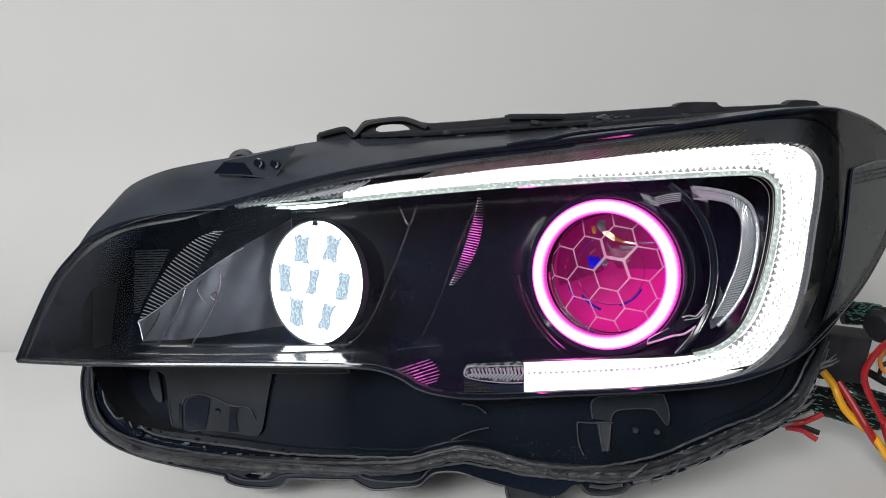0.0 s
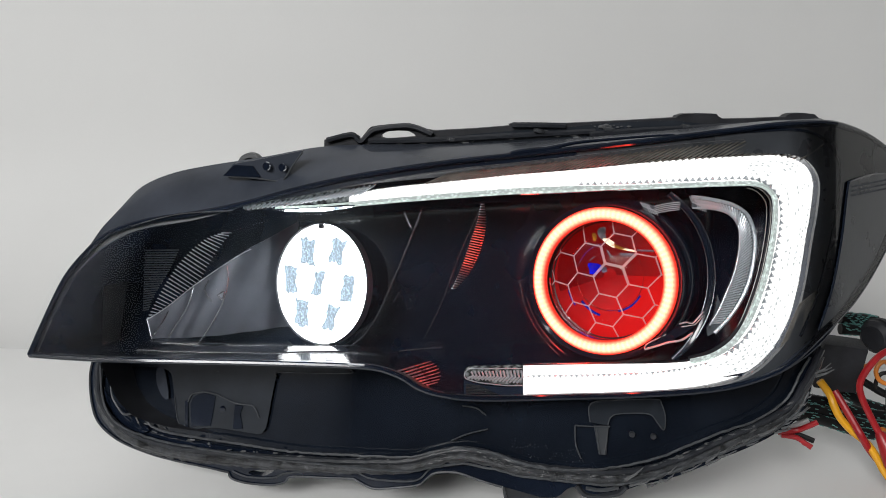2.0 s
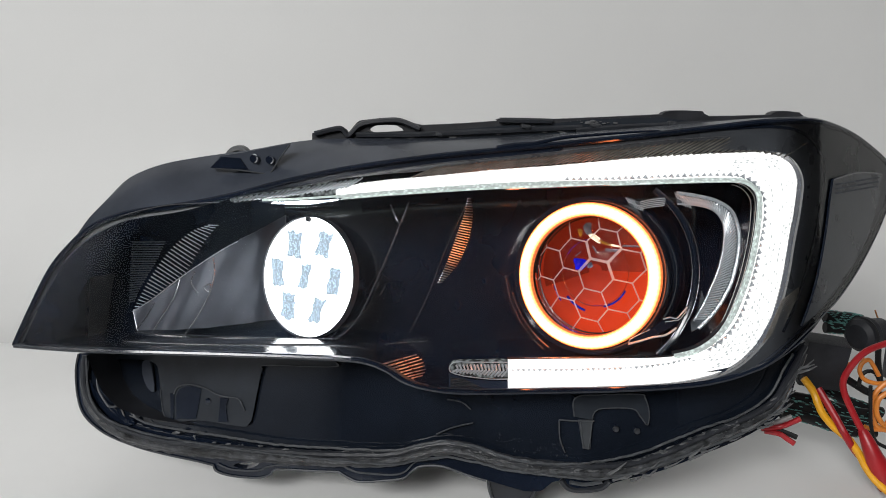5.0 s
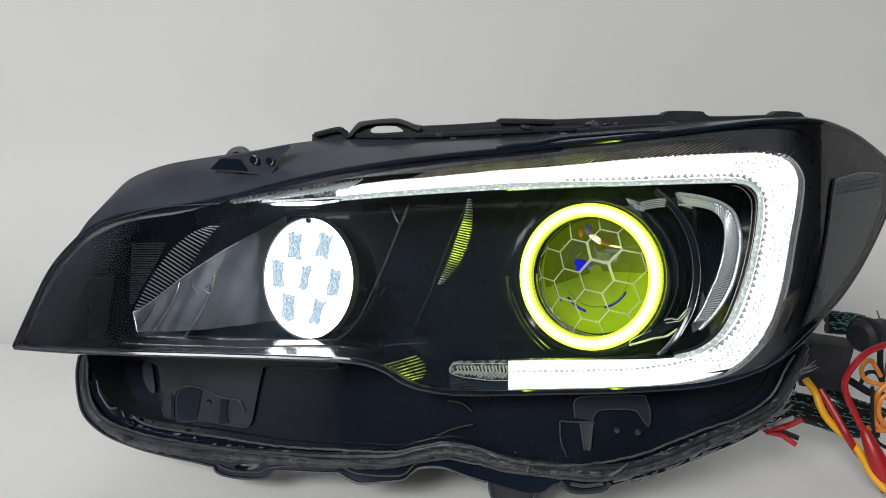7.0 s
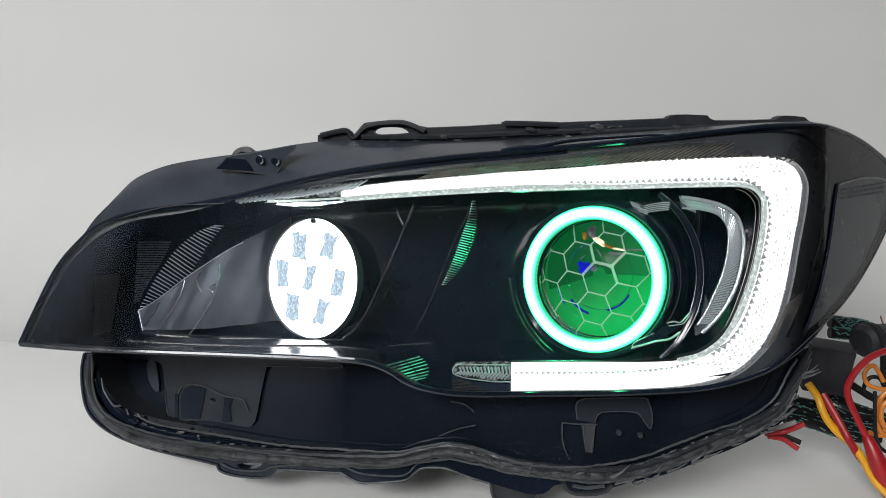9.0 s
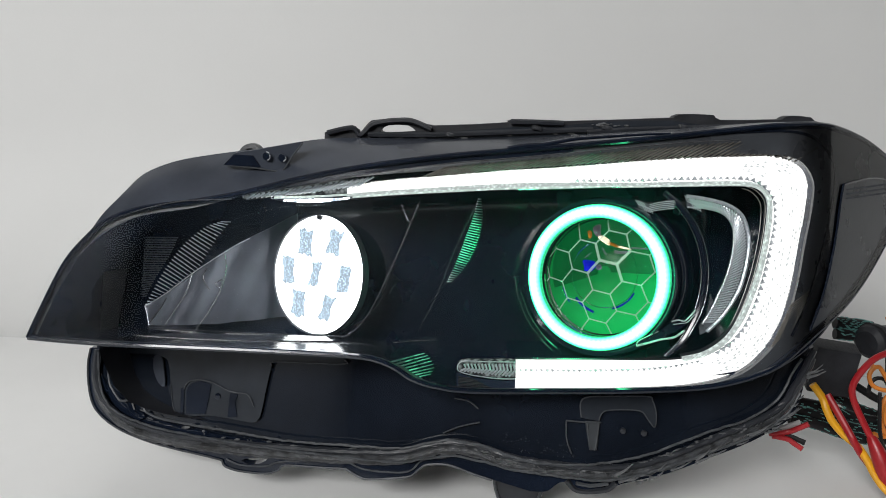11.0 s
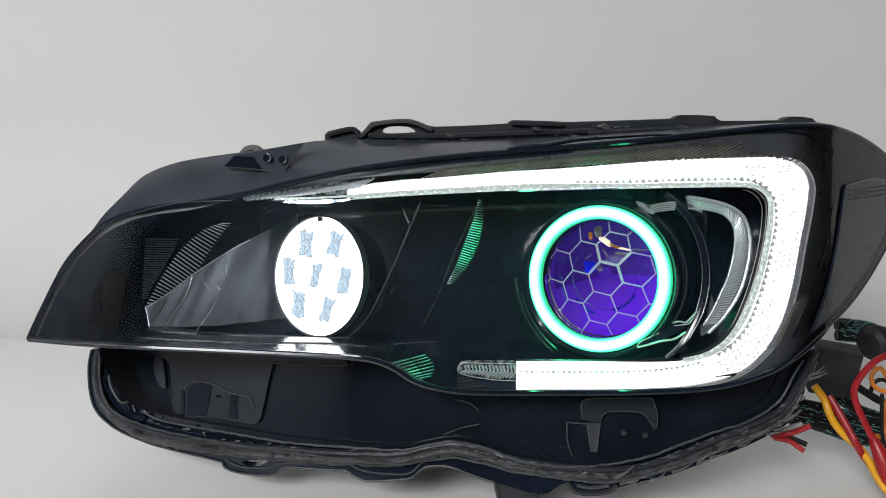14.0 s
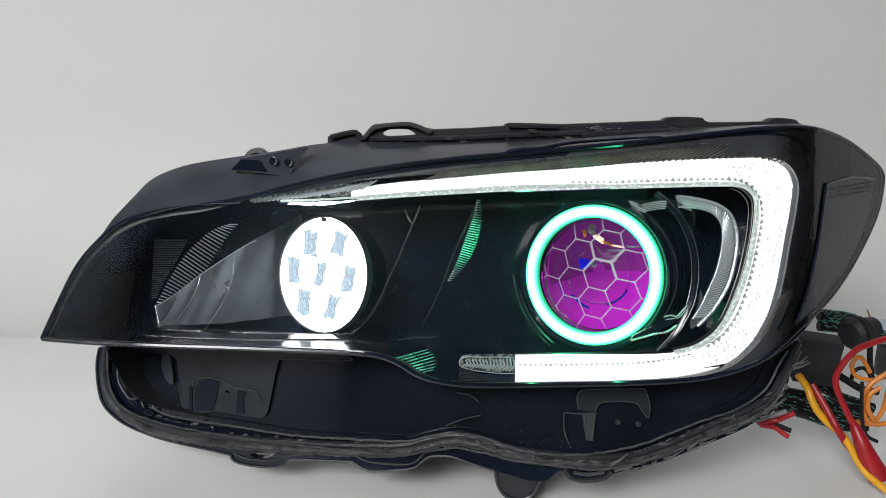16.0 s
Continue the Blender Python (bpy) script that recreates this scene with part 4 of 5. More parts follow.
marker = part("side_marker", panel(sm([(0.2503, 0.2219), (0.2503, 0.2219), (0.2815, 0.2242), (0.3137, 0.2202), (0.3137, 0.2202), (0.3077, 0.1977), (0.2814, 0.1694), (0.2462, 0.1502), (0.223, 0.1408), (0.223, 0.1408), (0.2338, 0.163), (0.2436, 0.1904), (0.2482, 0.2128)], 4, True), -0.0012, 0.003, cell=0.006), BORDER, LAMP, "dark smoked side marker")
part("marker_seam", tube(on(sm([(0.3137, 0.2206), (0.2815, 0.2245), (0.2503, 0.2226), (0.2503, 0.2226), (0.2476, 0.2129), (0.243, 0.1905), (0.2338, 0.163), (0.2221, 0.1403)], 6), -0.0012), 0.0007, 6), GLOSS, marker)
mark_bm = bmesh.new()
mk = [even(on([Vector(p) for p in pts], -0.0014), 30) for pts in ([(0.2543, 0.2194), (0.3095, 0.2192)], [(0.2543, 0.2168), (0.3086, 0.2163)], [(0.2536, 0.2141), (0.3078, 0.2134)])]
for row in mk:
    for p in row:
        bmesh.ops.create_cube(mark_bm, size=0.0011, matrix=Matrix.Translation(p))
tagged(part("prism_texture", mark_bm, LIP, marker, smooth=False), kind="stuff")

# ---- round seven-diode lamp ----
LED_AT = Vector((-0.0793, 0.468, 0.1519))
LED_M = Matrix.Translation(LED_AT) @ pose(0, 0, 0, 0, 0, -32) @ pose(0, 0, 0, 80)
R = 0.038
led = part("led_lamp", lathe([(0, 0), (R * 0.6, -0.0008), (R, -0.003), (R + 0.0006, -0.0045), (R * 0.9, -0.007)], 64, m=LED_M), LED, LAMP, "round white lit lamp with seven diodes")
# back closed to stop the lit disc's rear light reaching the bezel
part("led_collar", lathe([(R + 0.0009, -0.0022), (R + 0.0017, -0.0032), (R + 0.0014, -0.008), (R * 0.8, -0.011), (0, -0.012)], 64, m=LED_M), MATTE, LAMP, "black cup of the round lamp")
for cx, cz, w, h, lean in ((-0.25, 0.52, 0.17, 0.22, -0.08), (0.40, 0.60, 0.16, 0.22, 0.1), (-0.57, 0.0, 0.16, 0.24, -0.1), (0.06, 0.02, 0.12, 0.2, 0.05), (0.70, 0.03, 0.15, 0.22, 0.04), (-0.24, -0.53, 0.17, 0.23, -0.05), (0.40, -0.52, 0.14, 0.22, 0.12)):
    bm = bmesh.new()
    vs = []
    for k in range(60):
        a = 2 * math.pi * k / 60
        u, v = math.cos(a), math.sin(a)
        waist = 0.8 + 0.3 * abs(v) ** 1.5
        rr = 1 + 0.3 * noise.noise(Vector((u * 3.1 + cx * 17, v * 3.1 + cz * 23, cx * 9)))
        px_, pz_ = w * waist * rr * max(-1, min(1, 1.4 * u)), h * rr * max(-1, min(1, 1.25 * v))
        vs.append(bm.verts.new((R * (cx + px_ + lean * pz_ / h * 0.4), R * (cz + pz_), 0.0012)))
    bm.faces.new(vs)
    bmesh.ops.transform(bm, matrix=LED_M, verts=bm.verts)
    part("lens_gap", bm, LEDGAP, led)
part("led_notch", box(0.004, 0.003, 0.0025, LED_M @ pose(-0.001, R - 0.001, 0.0), 0.0008), MATTE, led)

# ---- bowl beside it: smoked reflector, ribs and ledge ----
part("smoked_reflector", panel(sm([(-0.1872, 0.1285), (-0.1872, 0.1285), (-0.1737, 0.1369), (-0.155, 0.1518), (-0.1318, 0.1678), (-0.1174, 0.1753), (-0.0996, 0.185), (-0.0996, 0.185), (-0.0969, 0.1506), (-0.0971, 0.1163), (-0.0971, 0.1163), (-0.148, 0.1144), (-0.1837, 0.1163), (-0.1837, 0.1163)], 4, True), lambda x, z: 0.036 + 0.45 * max(0, x + 0.19)  + 0.0008 * math.sin(x * 300 - z * 130), 0.002, cell=0.0035), SMOKE, LAMP, "smoked grey reflector")
part("reflector_edge", tube(on(sm([(-0.1868, 0.1288), (-0.1734, 0.1375), (-0.1547, 0.1523), (-0.1315, 0.1683), (-0.12, 0.1747)]), 0.035), 0.00035, 6), RIBS, LAMP)
for pts in ([(-0.1721, 0.1353), (-0.1766, 0.127), (-0.183, 0.1183)], [(-0.1564, 0.1505), (-0.1597, 0.1386), (-0.1674, 0.1258), (-0.1741, 0.1149)], [(-0.1352, 0.1642), (-0.1341, 0.1541), (-0.137, 0.1417), (-0.1436, 0.1284), (-0.1529, 0.1147)], [(-0.1464, 0.155), (-0.1488, 0.1491), (-0.1441, 0.1418)], [(-0.1406, 0.1459), (-0.1365, 0.1482), (-0.1375, 0.1435), (-0.1406, 0.1459)], [(-0.186, 0.1291), (-0.1843, 0.1232), (-0.1829, 0.1176)]):
    part("reflector_crease", tube(on(sm(pts), 0.034), 0.0004, 6), EDGE, LAMP)
# horizontal ribs that follow the reflector's edge
ra = even(on(sm([(-0.184, 0.1313), (-0.1806, 0.1384), (-0.1765, 0.1466), (-0.172, 0.1545), (-0.1675, 0.1613), (-0.1627, 0.1678), (-0.1556, 0.1751), (-0.1468, 0.1817), (-0.1378, 0.1851)]), 0.030), 32)
rb = even(on(sm([(-0.1835, 0.131), (-0.173, 0.1385), (-0.1633, 0.1463), (-0.1533, 0.1537), (-0.1491, 0.1605), (-0.1454, 0.167), (-0.1409, 0.1742), (-0.136, 0.1807), (-0.1325, 0.1846)]), 0.034), 32)
for a, b in zip(ra, rb):
    part("reflector_rib", tube([a, b], 0.00042, 6, r_end=0.0002), RIBS, LAMP)
ra = even(on(sm([(-0.1872, 0.136), (-0.1869, 0.1557), (-0.1865, 0.1732)]), 0.030), 26)
rb = even(on(sm([(-0.1839, 0.1366), (-0.1813, 0.1438), (-0.1764, 0.1524), (-0.1702, 0.1631), (-0.1655, 0.1738)]), 0.031), 26)
for a, b in zip(ra, rb):
    part("reflector_rib", tube([a, b], 0.00045, 6), DIMRIBS, LAMP)
# glints along the edges, added as tiny pale beads
bm = bmesh.new()
for pts, count in (([(-0.2318, 0.1384), (-0.2254, 0.1504), (-0.2165, 0.1632), (-0.2064, 0.1731)], 22), ([(-0.1341, 0.1859), (-0.1147, 0.192), (-0.0936, 0.1974), (-0.0724, 0.1991), (-0.0566, 0.2005)], 46), ([(-0.2448, 0.1118), (-0.215, 0.1159), (-0.1895, 0.1217)], 26)):
    for p in even(on(sm(pts), 0.024), count):
        if random.random() < 0.8:
            bmesh.ops.create_icosphere(bm, subdivisions=1, radius=0.0002 + 0.0003 * random.random(), matrix=Matrix.Translation(p))
tagged(part("edge_glints", bm, EDGE, LAMP), kind="stuff")
# polished ledge along the bottom, in two steps: it mirrors the round lamp
ledge_back = on(sm([(-0.1936, 0.1132), (-0.168, 0.1127), (-0.1309, 0.1128), (-0.1052, 0.1138), (-0.058, 0.1153), (-0.038, 0.1132)], 6), 0.040)
ledge_mid = on(sm([(-0.1893, 0.1131), (-0.1629, 0.1129), (-0.1268, 0.1134), (-0.1019, 0.1143), (-0.0559, 0.1159), (-0.0311, 0.1136)], 6), 0.027)
ledge_mid_low = [p + Vector((0, -0.0004, -0.0008)) for p in ledge_mid]
ledge_front = on(sm([(-0.2459, 0.1127), (-0.1913, 0.114), (-0.1212, 0.1135), (-0.0971, 0.113), (-0.0528, 0.1142), (-0.0255, 0.1112)], 6), 0.009)
part("ledge_step", loft([ledge_back, ledge_mid], 60, 0.0008), LEDGE, LAMP, "polished black ledge that mirrors the lamp")
part("ledge", loft([ledge_mid_low, ledge_front], 60, 0.0008), LEDGE, LAMP, "polished black ledge that mirrors the lamp")
part("ledge_edge", tube(on(sm([(-0.1827, 0.1174), (-0.1279, 0.1173), (-0.06, 0.1179), (-0.0522, 0.1199), (-0.0454, 0.126), (-0.0386, 0.1366), (-0.0294, 0.1576), (-0.0222, 0.1751), (-0.0114, 0.2038)], 6), 0.030), 0.0004, 6), EDGE, LAMP)

# slanted blades between the lamps
part("slanted_blade", panel([(-0.011, 0.2053), (-0.011, 0.2053), (0.0262, 0.2073), (0.0262, 0.2073), (0.0245, 0.1959), (0.0091, 0.1556), (-0.0097, 0.1219), (-0.0286, 0.1084), (-0.0286, 0.1084), (-0.0459, 0.1167), (-0.0373, 0.1352)], lambda x, z: 0.030 + 0.1 * (x + 0.02), 0.003), GLOSS, LAMP, "slanted glossy black blade")
for pts in ([(0.025, 0.2043), (0.0125, 0.1763), (0.0012, 0.145), (-0.0091, 0.1234)], [(-0.0231, 0.2007), (-0.017, 0.1898), (-0.012, 0.2003)], [(-0.006, 0.2015), (0.0067, 0.2019)], [(-0.0249, 0.1515), (-0.0283, 0.1452)], [(-0.0244, 0.1157), (-0.0139, 0.1171), (0.002, 0.1186)]):
    part("blade_edge", tube(on(sm(pts), 0.029), 0.0004, 6), EDGE, LAMP)
# ribs that catch the halo's light
rib_a = even(on(sm([(0.0249, 0.2058), (0.0228, 0.1957), (0.0193, 0.1853), (0.0154, 0.1732), (0.0115, 0.1627), (0.0079, 0.1547)]), 0.028), 36)
rib_b = even(on(sm([(0.0268, 0.2048), (0.0281, 0.1964), (0.0277, 0.1877), (0.0258, 0.1789), (0.0225, 0.1701), (0.0174, 0.1612), (0.0102, 0.1529)]), 0.036), 36)
for a, b in zip(rib_a, rib_b):
    part("halo_rib", tube([a, b], 0.00042, 8, r_end=0.00025), HALORIBS, LAMP)
rib_a = even(on(sm([(-0.024, 0.1106), (-0.0212, 0.1084), (-0.0178, 0.1059), (-0.0143, 0.104), (-0.0102, 0.1019)]), 0.008), 8)
rib_b = even(on(sm([(-0.0039, 0.1134), (0.0, 0.1101), (0.0015, 0.1072), (0.002, 0.1042), (0.0003, 0.1011)]), 0.019), 8)
for a, b in zip(rib_a, rib_b):
    part("halo_rib", tube([a, b], 0.00055, 8, r_end=0.0003), HALORIBS, LAMP)

# ---- projector ----
RM = Matrix.Translation(RING_AT) @ RING_TURN.to_4x4()
RO, RI = 0.0452, 0.0367
shroud = part("projector_shroud", lathe([(RO + 0.0008, -0.002), (RO + 0.003, -0.001), (RO + 0.004, -0.006), (RO + 0.0042, -0.03)], 72, m=RM), GLOSS, LAMP, "glossy black projector shroud")
part("shroud_sleeve", lathe([(RO + 0.0042, -0.014), (RO + 0.0058, -0.016), (RO + 0.0064, -0.02), (RO + 0.0064, -0.035)], 72, m=RM), GLOSS, LAMP)
part("shroud_arc", tube(on(sm([(0.1385, 0.2148), (0.149, 0.206), (0.1575, 0.1945), (0.163, 0.1795), (0.1645, 0.1621), (0.1612, 0.1452), (0.1534, 0.1282), (0.1425, 0.1171)], 8), 0.022), 0.0021, 8), GLOSS, LAMP, "thick black arc beside the projector")
for pts in ([(0.1394, 0.2154), (0.1506, 0.2063), (0.1593, 0.1948), (0.1648, 0.1799), (0.1663, 0.1626), (0.163, 0.1451), (0.1552, 0.1295)], [(0.1374, 0.214), (0.1468, 0.2052), (0.1549, 0.194), (0.1604, 0.1798), (0.1619, 0.1624), (0.1586, 0.1456), (0.1508, 0.1287), (0.1413, 0.1177)], [(0.1338, 0.201), (0.141, 0.192), (0.1458, 0.1819), (0.1477, 0.1751)], [(0.1176, 0.2061), (0.1297, 0.1982), (0.1394, 0.1851), (0.1457, 0.1699)]):
    part("arc_line", tube(on(sm(pts, 8), 0.020), 0.00022, 6), EDGE, LAMP)
for pts in ([(0.0499, 0.1589), (0.0528, 0.1452), (0.0592, 0.1315), (0.068, 0.1204), (0.0753, 0.1134)], [(0.0541, 0.1487), (0.0606, 0.134), (0.0698, 0.1222), (0.0781, 0.1149)]):
    part("shroud_line", tube(on(sm(pts, 8), 0.035), 0.00032, 6), EDGE, LAMP)
inner = part("inner_collar", lathe([(RI + 0.0002, -0.003), (RI + 0.0016, -0.007), (RI + 0.0022, -0.0145), (RI - 0.0005, -0.0155)], 72, m=RM), SATIN, LAMP)
part("chrome_lip", lathe([(RI + 0.0019, -0.0118), (RI + 0.0012, -0.0105), (RI + 0.0004, -0.0118)], 40, m=RM, arc=(185, 310)), CHROME, inner)
LR = RI + 0.0008
dome = [(LR * math.sin(radians(a)) / math.sin(radians(48)), -0.013 + LR * (math.cos(radians(a)) - math.cos(radians(48))) / math.sin(radians(48)) * 0.75) for a in range(0, 49, 4)]


def dome_h(r):
    for (r0, h0), (r1, h1) in zip(dome, dome[1:]):
        if r <= r1:
            return h0 + (h1 - h0) * (r - r0) / (r1 - r0)
    return dome[-1][1]


lens = part("projector_lens", lathe(dome, 64, m=RM), GLASS, LAMP, "convex glass projector lens etched with hexagons", face=(0, -1, 0))
# etched hexagon net on the lens
SIDE = 0.01085
turned = Matrix.Rotation(radians(24.4), 2)
seen = set()
for i in range(-5, 6):
    for j in range(-5, 6):
        c = Vector((SIDE * math.sqrt(3) * (i + j / 2), SIDE * 1.5 * j))
        for k in range(6):
            a, b = [Vector((0.0052, 0.0009)) + turned @ (c + SIDE * Vector((math.cos(radians(30 + 60 * q)), math.sin(radians(30 + 60 * q))))) for q in (k, k + 1)]
            key = tuple(sorted(((round(a.x, 4), round(a.y, 4)), (round(b.x, 4), round(b.y, 4)))))
            if key in seen:
                continue
            seen.add(key)
            line = [a.lerp(b, s / 6) for s in range(7)]
            line = [p for p in line if p.length < LR * 0.985]
            if len(line) < 2:
                continue
            d = (line[-1] - line[0]).normalized()
            n2 = Vector((-d.y, d.x)) * (0.0008 if min((p - Vector((0.006, 0.009))).length for p in line) < 0.012 else 0.00042)
            bm = bmesh.new()
            rows = [[bm.verts.new((*(p + s * n2), dome_h((p + s * n2).length) + 0.0003)) for s in (-1, 1)] for p in line]
            for p, q in zip(rows, rows[1:]):
                bm.faces.new((p[0], p[1], q[1], q[0]))
            bmesh.ops.transform(bm, matrix=RM, verts=bm.verts)
            part("etched_line", bm, ETCH, lens)
# inside of the projector
part("cutoff_ring", lathe([(0.0213, -0.022), (0.0217, -0.0216), (0.0221, -0.022)], 60, m=RM @ pose(-0.0018, 0.0014, 0)), CHROME, LAMP)
BLUE = glow("blue_diode", (0.01, 0.015, 1.0), 1.6, 0.5, 160)
bm = bmesh.new()
vs = [bm.verts.new((0.0042 * (1 + 0.3 * math.sin(3 * a + 0.6)) * math.cos(a), 0.0048 * (1 + 0.25 * math.cos(2 * a)) * math.sin(a), 0)) for a in [math.pi * k / 12 for k in range(24)]]
bm.faces.new(vs)
bmesh.ops.transform(bm, matrix=RM @ pose(-0.0118, 0.0053, -0.02), verts=bm.verts)
part("diode_emitter", bm, BLUE, LAMP, "small blue diode")
# pale glint beside the diode, painted as a small glowing box
part("pale_glint", box(0.0034, 0.0034, 0.001, RM @ pose(-0.005, 0.0055, -0.0198, 0, 0, 20), 0.0008), glow("pale_glint", (0.55, 0.62, 0.8), 0.55, 0.6, 300), LAMP)
# blue glints round the lens, painted as glowing arcs
VIOLET = glow("violet_arc", (0.03, 0.06, 1.0), 0.55, 0.6, 240)
for a0, a1, rr, wd in ((201, 222, 0.0296, 0.0009), (222, 258, 0.0243, 0.0016), (288, 338, 0.0206, 0.0012)):
    part("blue_arc", lathe([(rr - wd * 0.5, -0.021), (rr, -0.0205), (rr + wd * 0.5, -0.021)], 20, m=RM, arc=(a0, a1)), VIOLET, LAMP)
# reflections of the white guide in the lens, painted as emission
WARM = glow("warm_glint", (1.0, 0.86, 0.55), 4.5, 0.5, 300)
AMBER = glow("amber_glint", (1.0, 0.42, 0.04), 1.3, 0.7, 260)


def glint_patch(name, x, y, w, h, turn, mat, label=""):
    """A small uneven glowing patch that paints a glint inside the projector."""
    bm = bmesh.new()
    vs = [bm.verts.new((w * (1 + 0.25 * math.sin(3 * a + x * 900)) * math.cos(a), h * (1 + 0.2 * math.cos(2 * a)) * math.sin(a), 0)) for a in [math.pi * k / 9 for k in range(18)]]
    bm.faces.new(vs)
    bmesh.ops.transform(bm, matrix=RM @ pose(x, y, -0.0185, 0, 0, turn), verts=bm.verts)
    return part(name, bm, mat, LAMP, label)


glint_patch("warm_glint", -0.003, 0.0232, 0.0044, 0.0022, -28, WARM, "warm glint painted as a glowing patch inside the projector")
glint_patch("warm_glint", 0.0030, 0.0208, 0.0050, 0.0011, -14, AMBER)
glint_patch("warm_glint", 0.0100, 0.0197, 0.0042, 0.0008, -4, WARM)
glint_patch("warm_glint", -0.0132, 0.0255, 0.0014, 0.0032, 14, AMBER)
glint_patch("pale_glint", -0.0082, 0.0285, 0.0026, 0.0048, 12, glow("pale_haze_glint", (0.66, 0.66, 0.68), 0.5, 0.7, 200))
glint_patch("green_glint", -0.0166, 0.0342, 0.0012, 0.0022, -30, PRISM)
# pale reflections in the lens, drawn as small light-coloured bars
for x, y, wd, ht, a in ((0.0088, 0.0166, 0.0095, 0.0021, 3), (-0.0025, 0.0158, 0.0056, 0.0011, -52), (-0.0132, 0.0118, 0.0048, 0.0008, 44), (0.0205, 0.0205, 0.012, 0.0012, 4)):
    part("inner_glint", box(wd, ht, 0.0008, RM @ pose(x, y, -0.019, 0, 0, a), 0.0002), PRISM, LAMP)


# added tinted sheet that puts the shade into the lens's upper half
bm = lathe([(0.004, 0.0), (0.018, 0.0008), (LR * 0.93, 0.0)], 40, m=RM @ pose(0, 0.003, -0.0165), arc=(5, 205))
part("projector_dark_sheet", bm, SHADE, LAMP, "added tinted sheet that darkens the projector's upper half", face=(0, -1, 0))


def centred(name, profile, mat, parent, label):
    """A turned part whose own origin lies on the projector's axis."""
    bm = lathe(profile, 72)
    bmesh.ops.recalc_face_normals(bm, faces=bm.faces)
    me = bpy.data.meshes.new(name)
    bm.to_mesh(me)
    bm.free()
    for p in me.polygons:
        p.use_smooth = True
    me.materials.append(mat)
    ob = new(name, me)
    ob.parent = parent
    ob.matrix_parent_inverse = parent.matrix_basis.inverted()
    ob.matrix_basis = RM
    return tagged(ob, label)


mid_r = (RO + RI) / 2
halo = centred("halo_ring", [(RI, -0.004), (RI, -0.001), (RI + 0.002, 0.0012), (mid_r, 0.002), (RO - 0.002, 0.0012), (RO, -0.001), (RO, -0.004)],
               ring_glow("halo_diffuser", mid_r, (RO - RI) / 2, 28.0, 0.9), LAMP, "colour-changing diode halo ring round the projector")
inside = centred("projector_bowl", [(0, -0.040), (0.012, -0.039), (0.024, -0.032), (0.032, -0.025), (LR, -0.0145)], bowl_painted_glow("projector_bowl_painted_glow", 0.8), LAMP, "inside of the projector with its coloured light painted on")

# grey prism crescent beside the projector
C_OUT = sm([(0.1531, 0.2127), (0.1652, 0.2113), (0.1774, 0.2086), (0.1862, 0.2034), (0.1905, 0.1953), (0.1921, 0.1851), (0.191, 0.1732), (0.1882, 0.1612), (0.1836, 0.1509), (0.1767, 0.1404), (0.1683, 0.1317)], 8)
C_IN = sm([(0.1539, 0.2059), (0.1654, 0.2055), (0.1751, 0.2031), (0.1808, 0.1978), (0.183, 0.19), (0.1823, 0.178), (0.1792, 0.165), (0.1749, 0.1547), (0.171, 0.1454), (0.1654, 0.136)], 8)
part("crescent_rim", tube(on(C_IN, 0.0268), 0.0006, 6), PRISM, LAMP)
part("guide_notch", panel([(0.1687, 0.1107), (0.1825, 0.1138), (0.1914, 0.1176), (0.1928, 0.1151), (0.1826, 0.1124)], 0.0112, 0.0008), GLOSS, LAMP, "dark notch at the end of the guide")
cres = part("prism_crescent", loft([on(C_OUT, 0.030), on(C_IN, 0.030)], 90, 0.003), PRISMDARK, LAMP, "unlit grey prism crescent")
part("crescent_edge", tube(on(C_OUT, 0.0265), 0.0012, 6), PRISM, cres)
co_, ci_ = even(on(C_OUT, 0.0262), 60), even(on(C_IN, 0.0262), 60)
for i in range(1, 56):
    part("crescent_rib", tube([co_[i].lerp(ci_[i], 0.2), ci_[i + 3]], 0.0007, 5), PRISM, cres)
part("crescent_tip", panel([(0.1226, 0.1261), (0.1242, 0.1292), (0.1354, 0.1348), (0.1436, 0.1406), (0.1509, 0.1425), (0.157, 0.1483), (0.1545, 0.142), (0.148, 0.1365), (0.1362, 0.1302)], 0.011, 0.002), GLOSS, cres)
for pts, r in (([(0.1223, 0.1263), (0.1286, 0.1281), (0.1368, 0.1307), (0.1441, 0.1322), (0.1503, 0.1364)], 0.0007), ([(0.1226, 0.1269), (0.1242, 0.1296), (0.135, 0.1352)], 0.0003), ([(0.1425, 0.1413), (0.1465, 0.1424), (0.1502, 0.1419), (0.1534, 0.145), (0.1566, 0.1487)], 0.0005), ([(0.1436, 0.1397), (0.1482, 0.1405), (0.1522, 0.1416), (0.156, 0.1464)], 0.0003)):
    part("crescent_line", tube(on(sm(pts, 5), 0.0095), r, 6), PRISM, cres)
part("crescent_tip", panel([(0.1646, 0.1295), (0.1638, 0.1342), (0.1678, 0.1404), (0.1702, 0.1541), (0.172, 0.1487), (0.174, 0.1525), (0.1769, 0.1475), (0.1757, 0.14), (0.169, 0.132)], 0.0272, 0.002), PRISMDARK, cres)
part("crescent_tip", panel([(0.1208, 0.2102), (0.1246, 0.2093), (0.1287, 0.2077), (0.1389, 0.21), (0.1457, 0.2109), (0.1444, 0.2062), (0.1356, 0.2039), (0.1288, 0.204), (0.1275, 0.202), (0.1233, 0.2049)], 0.020, 0.002), PRISMDARK, cres)
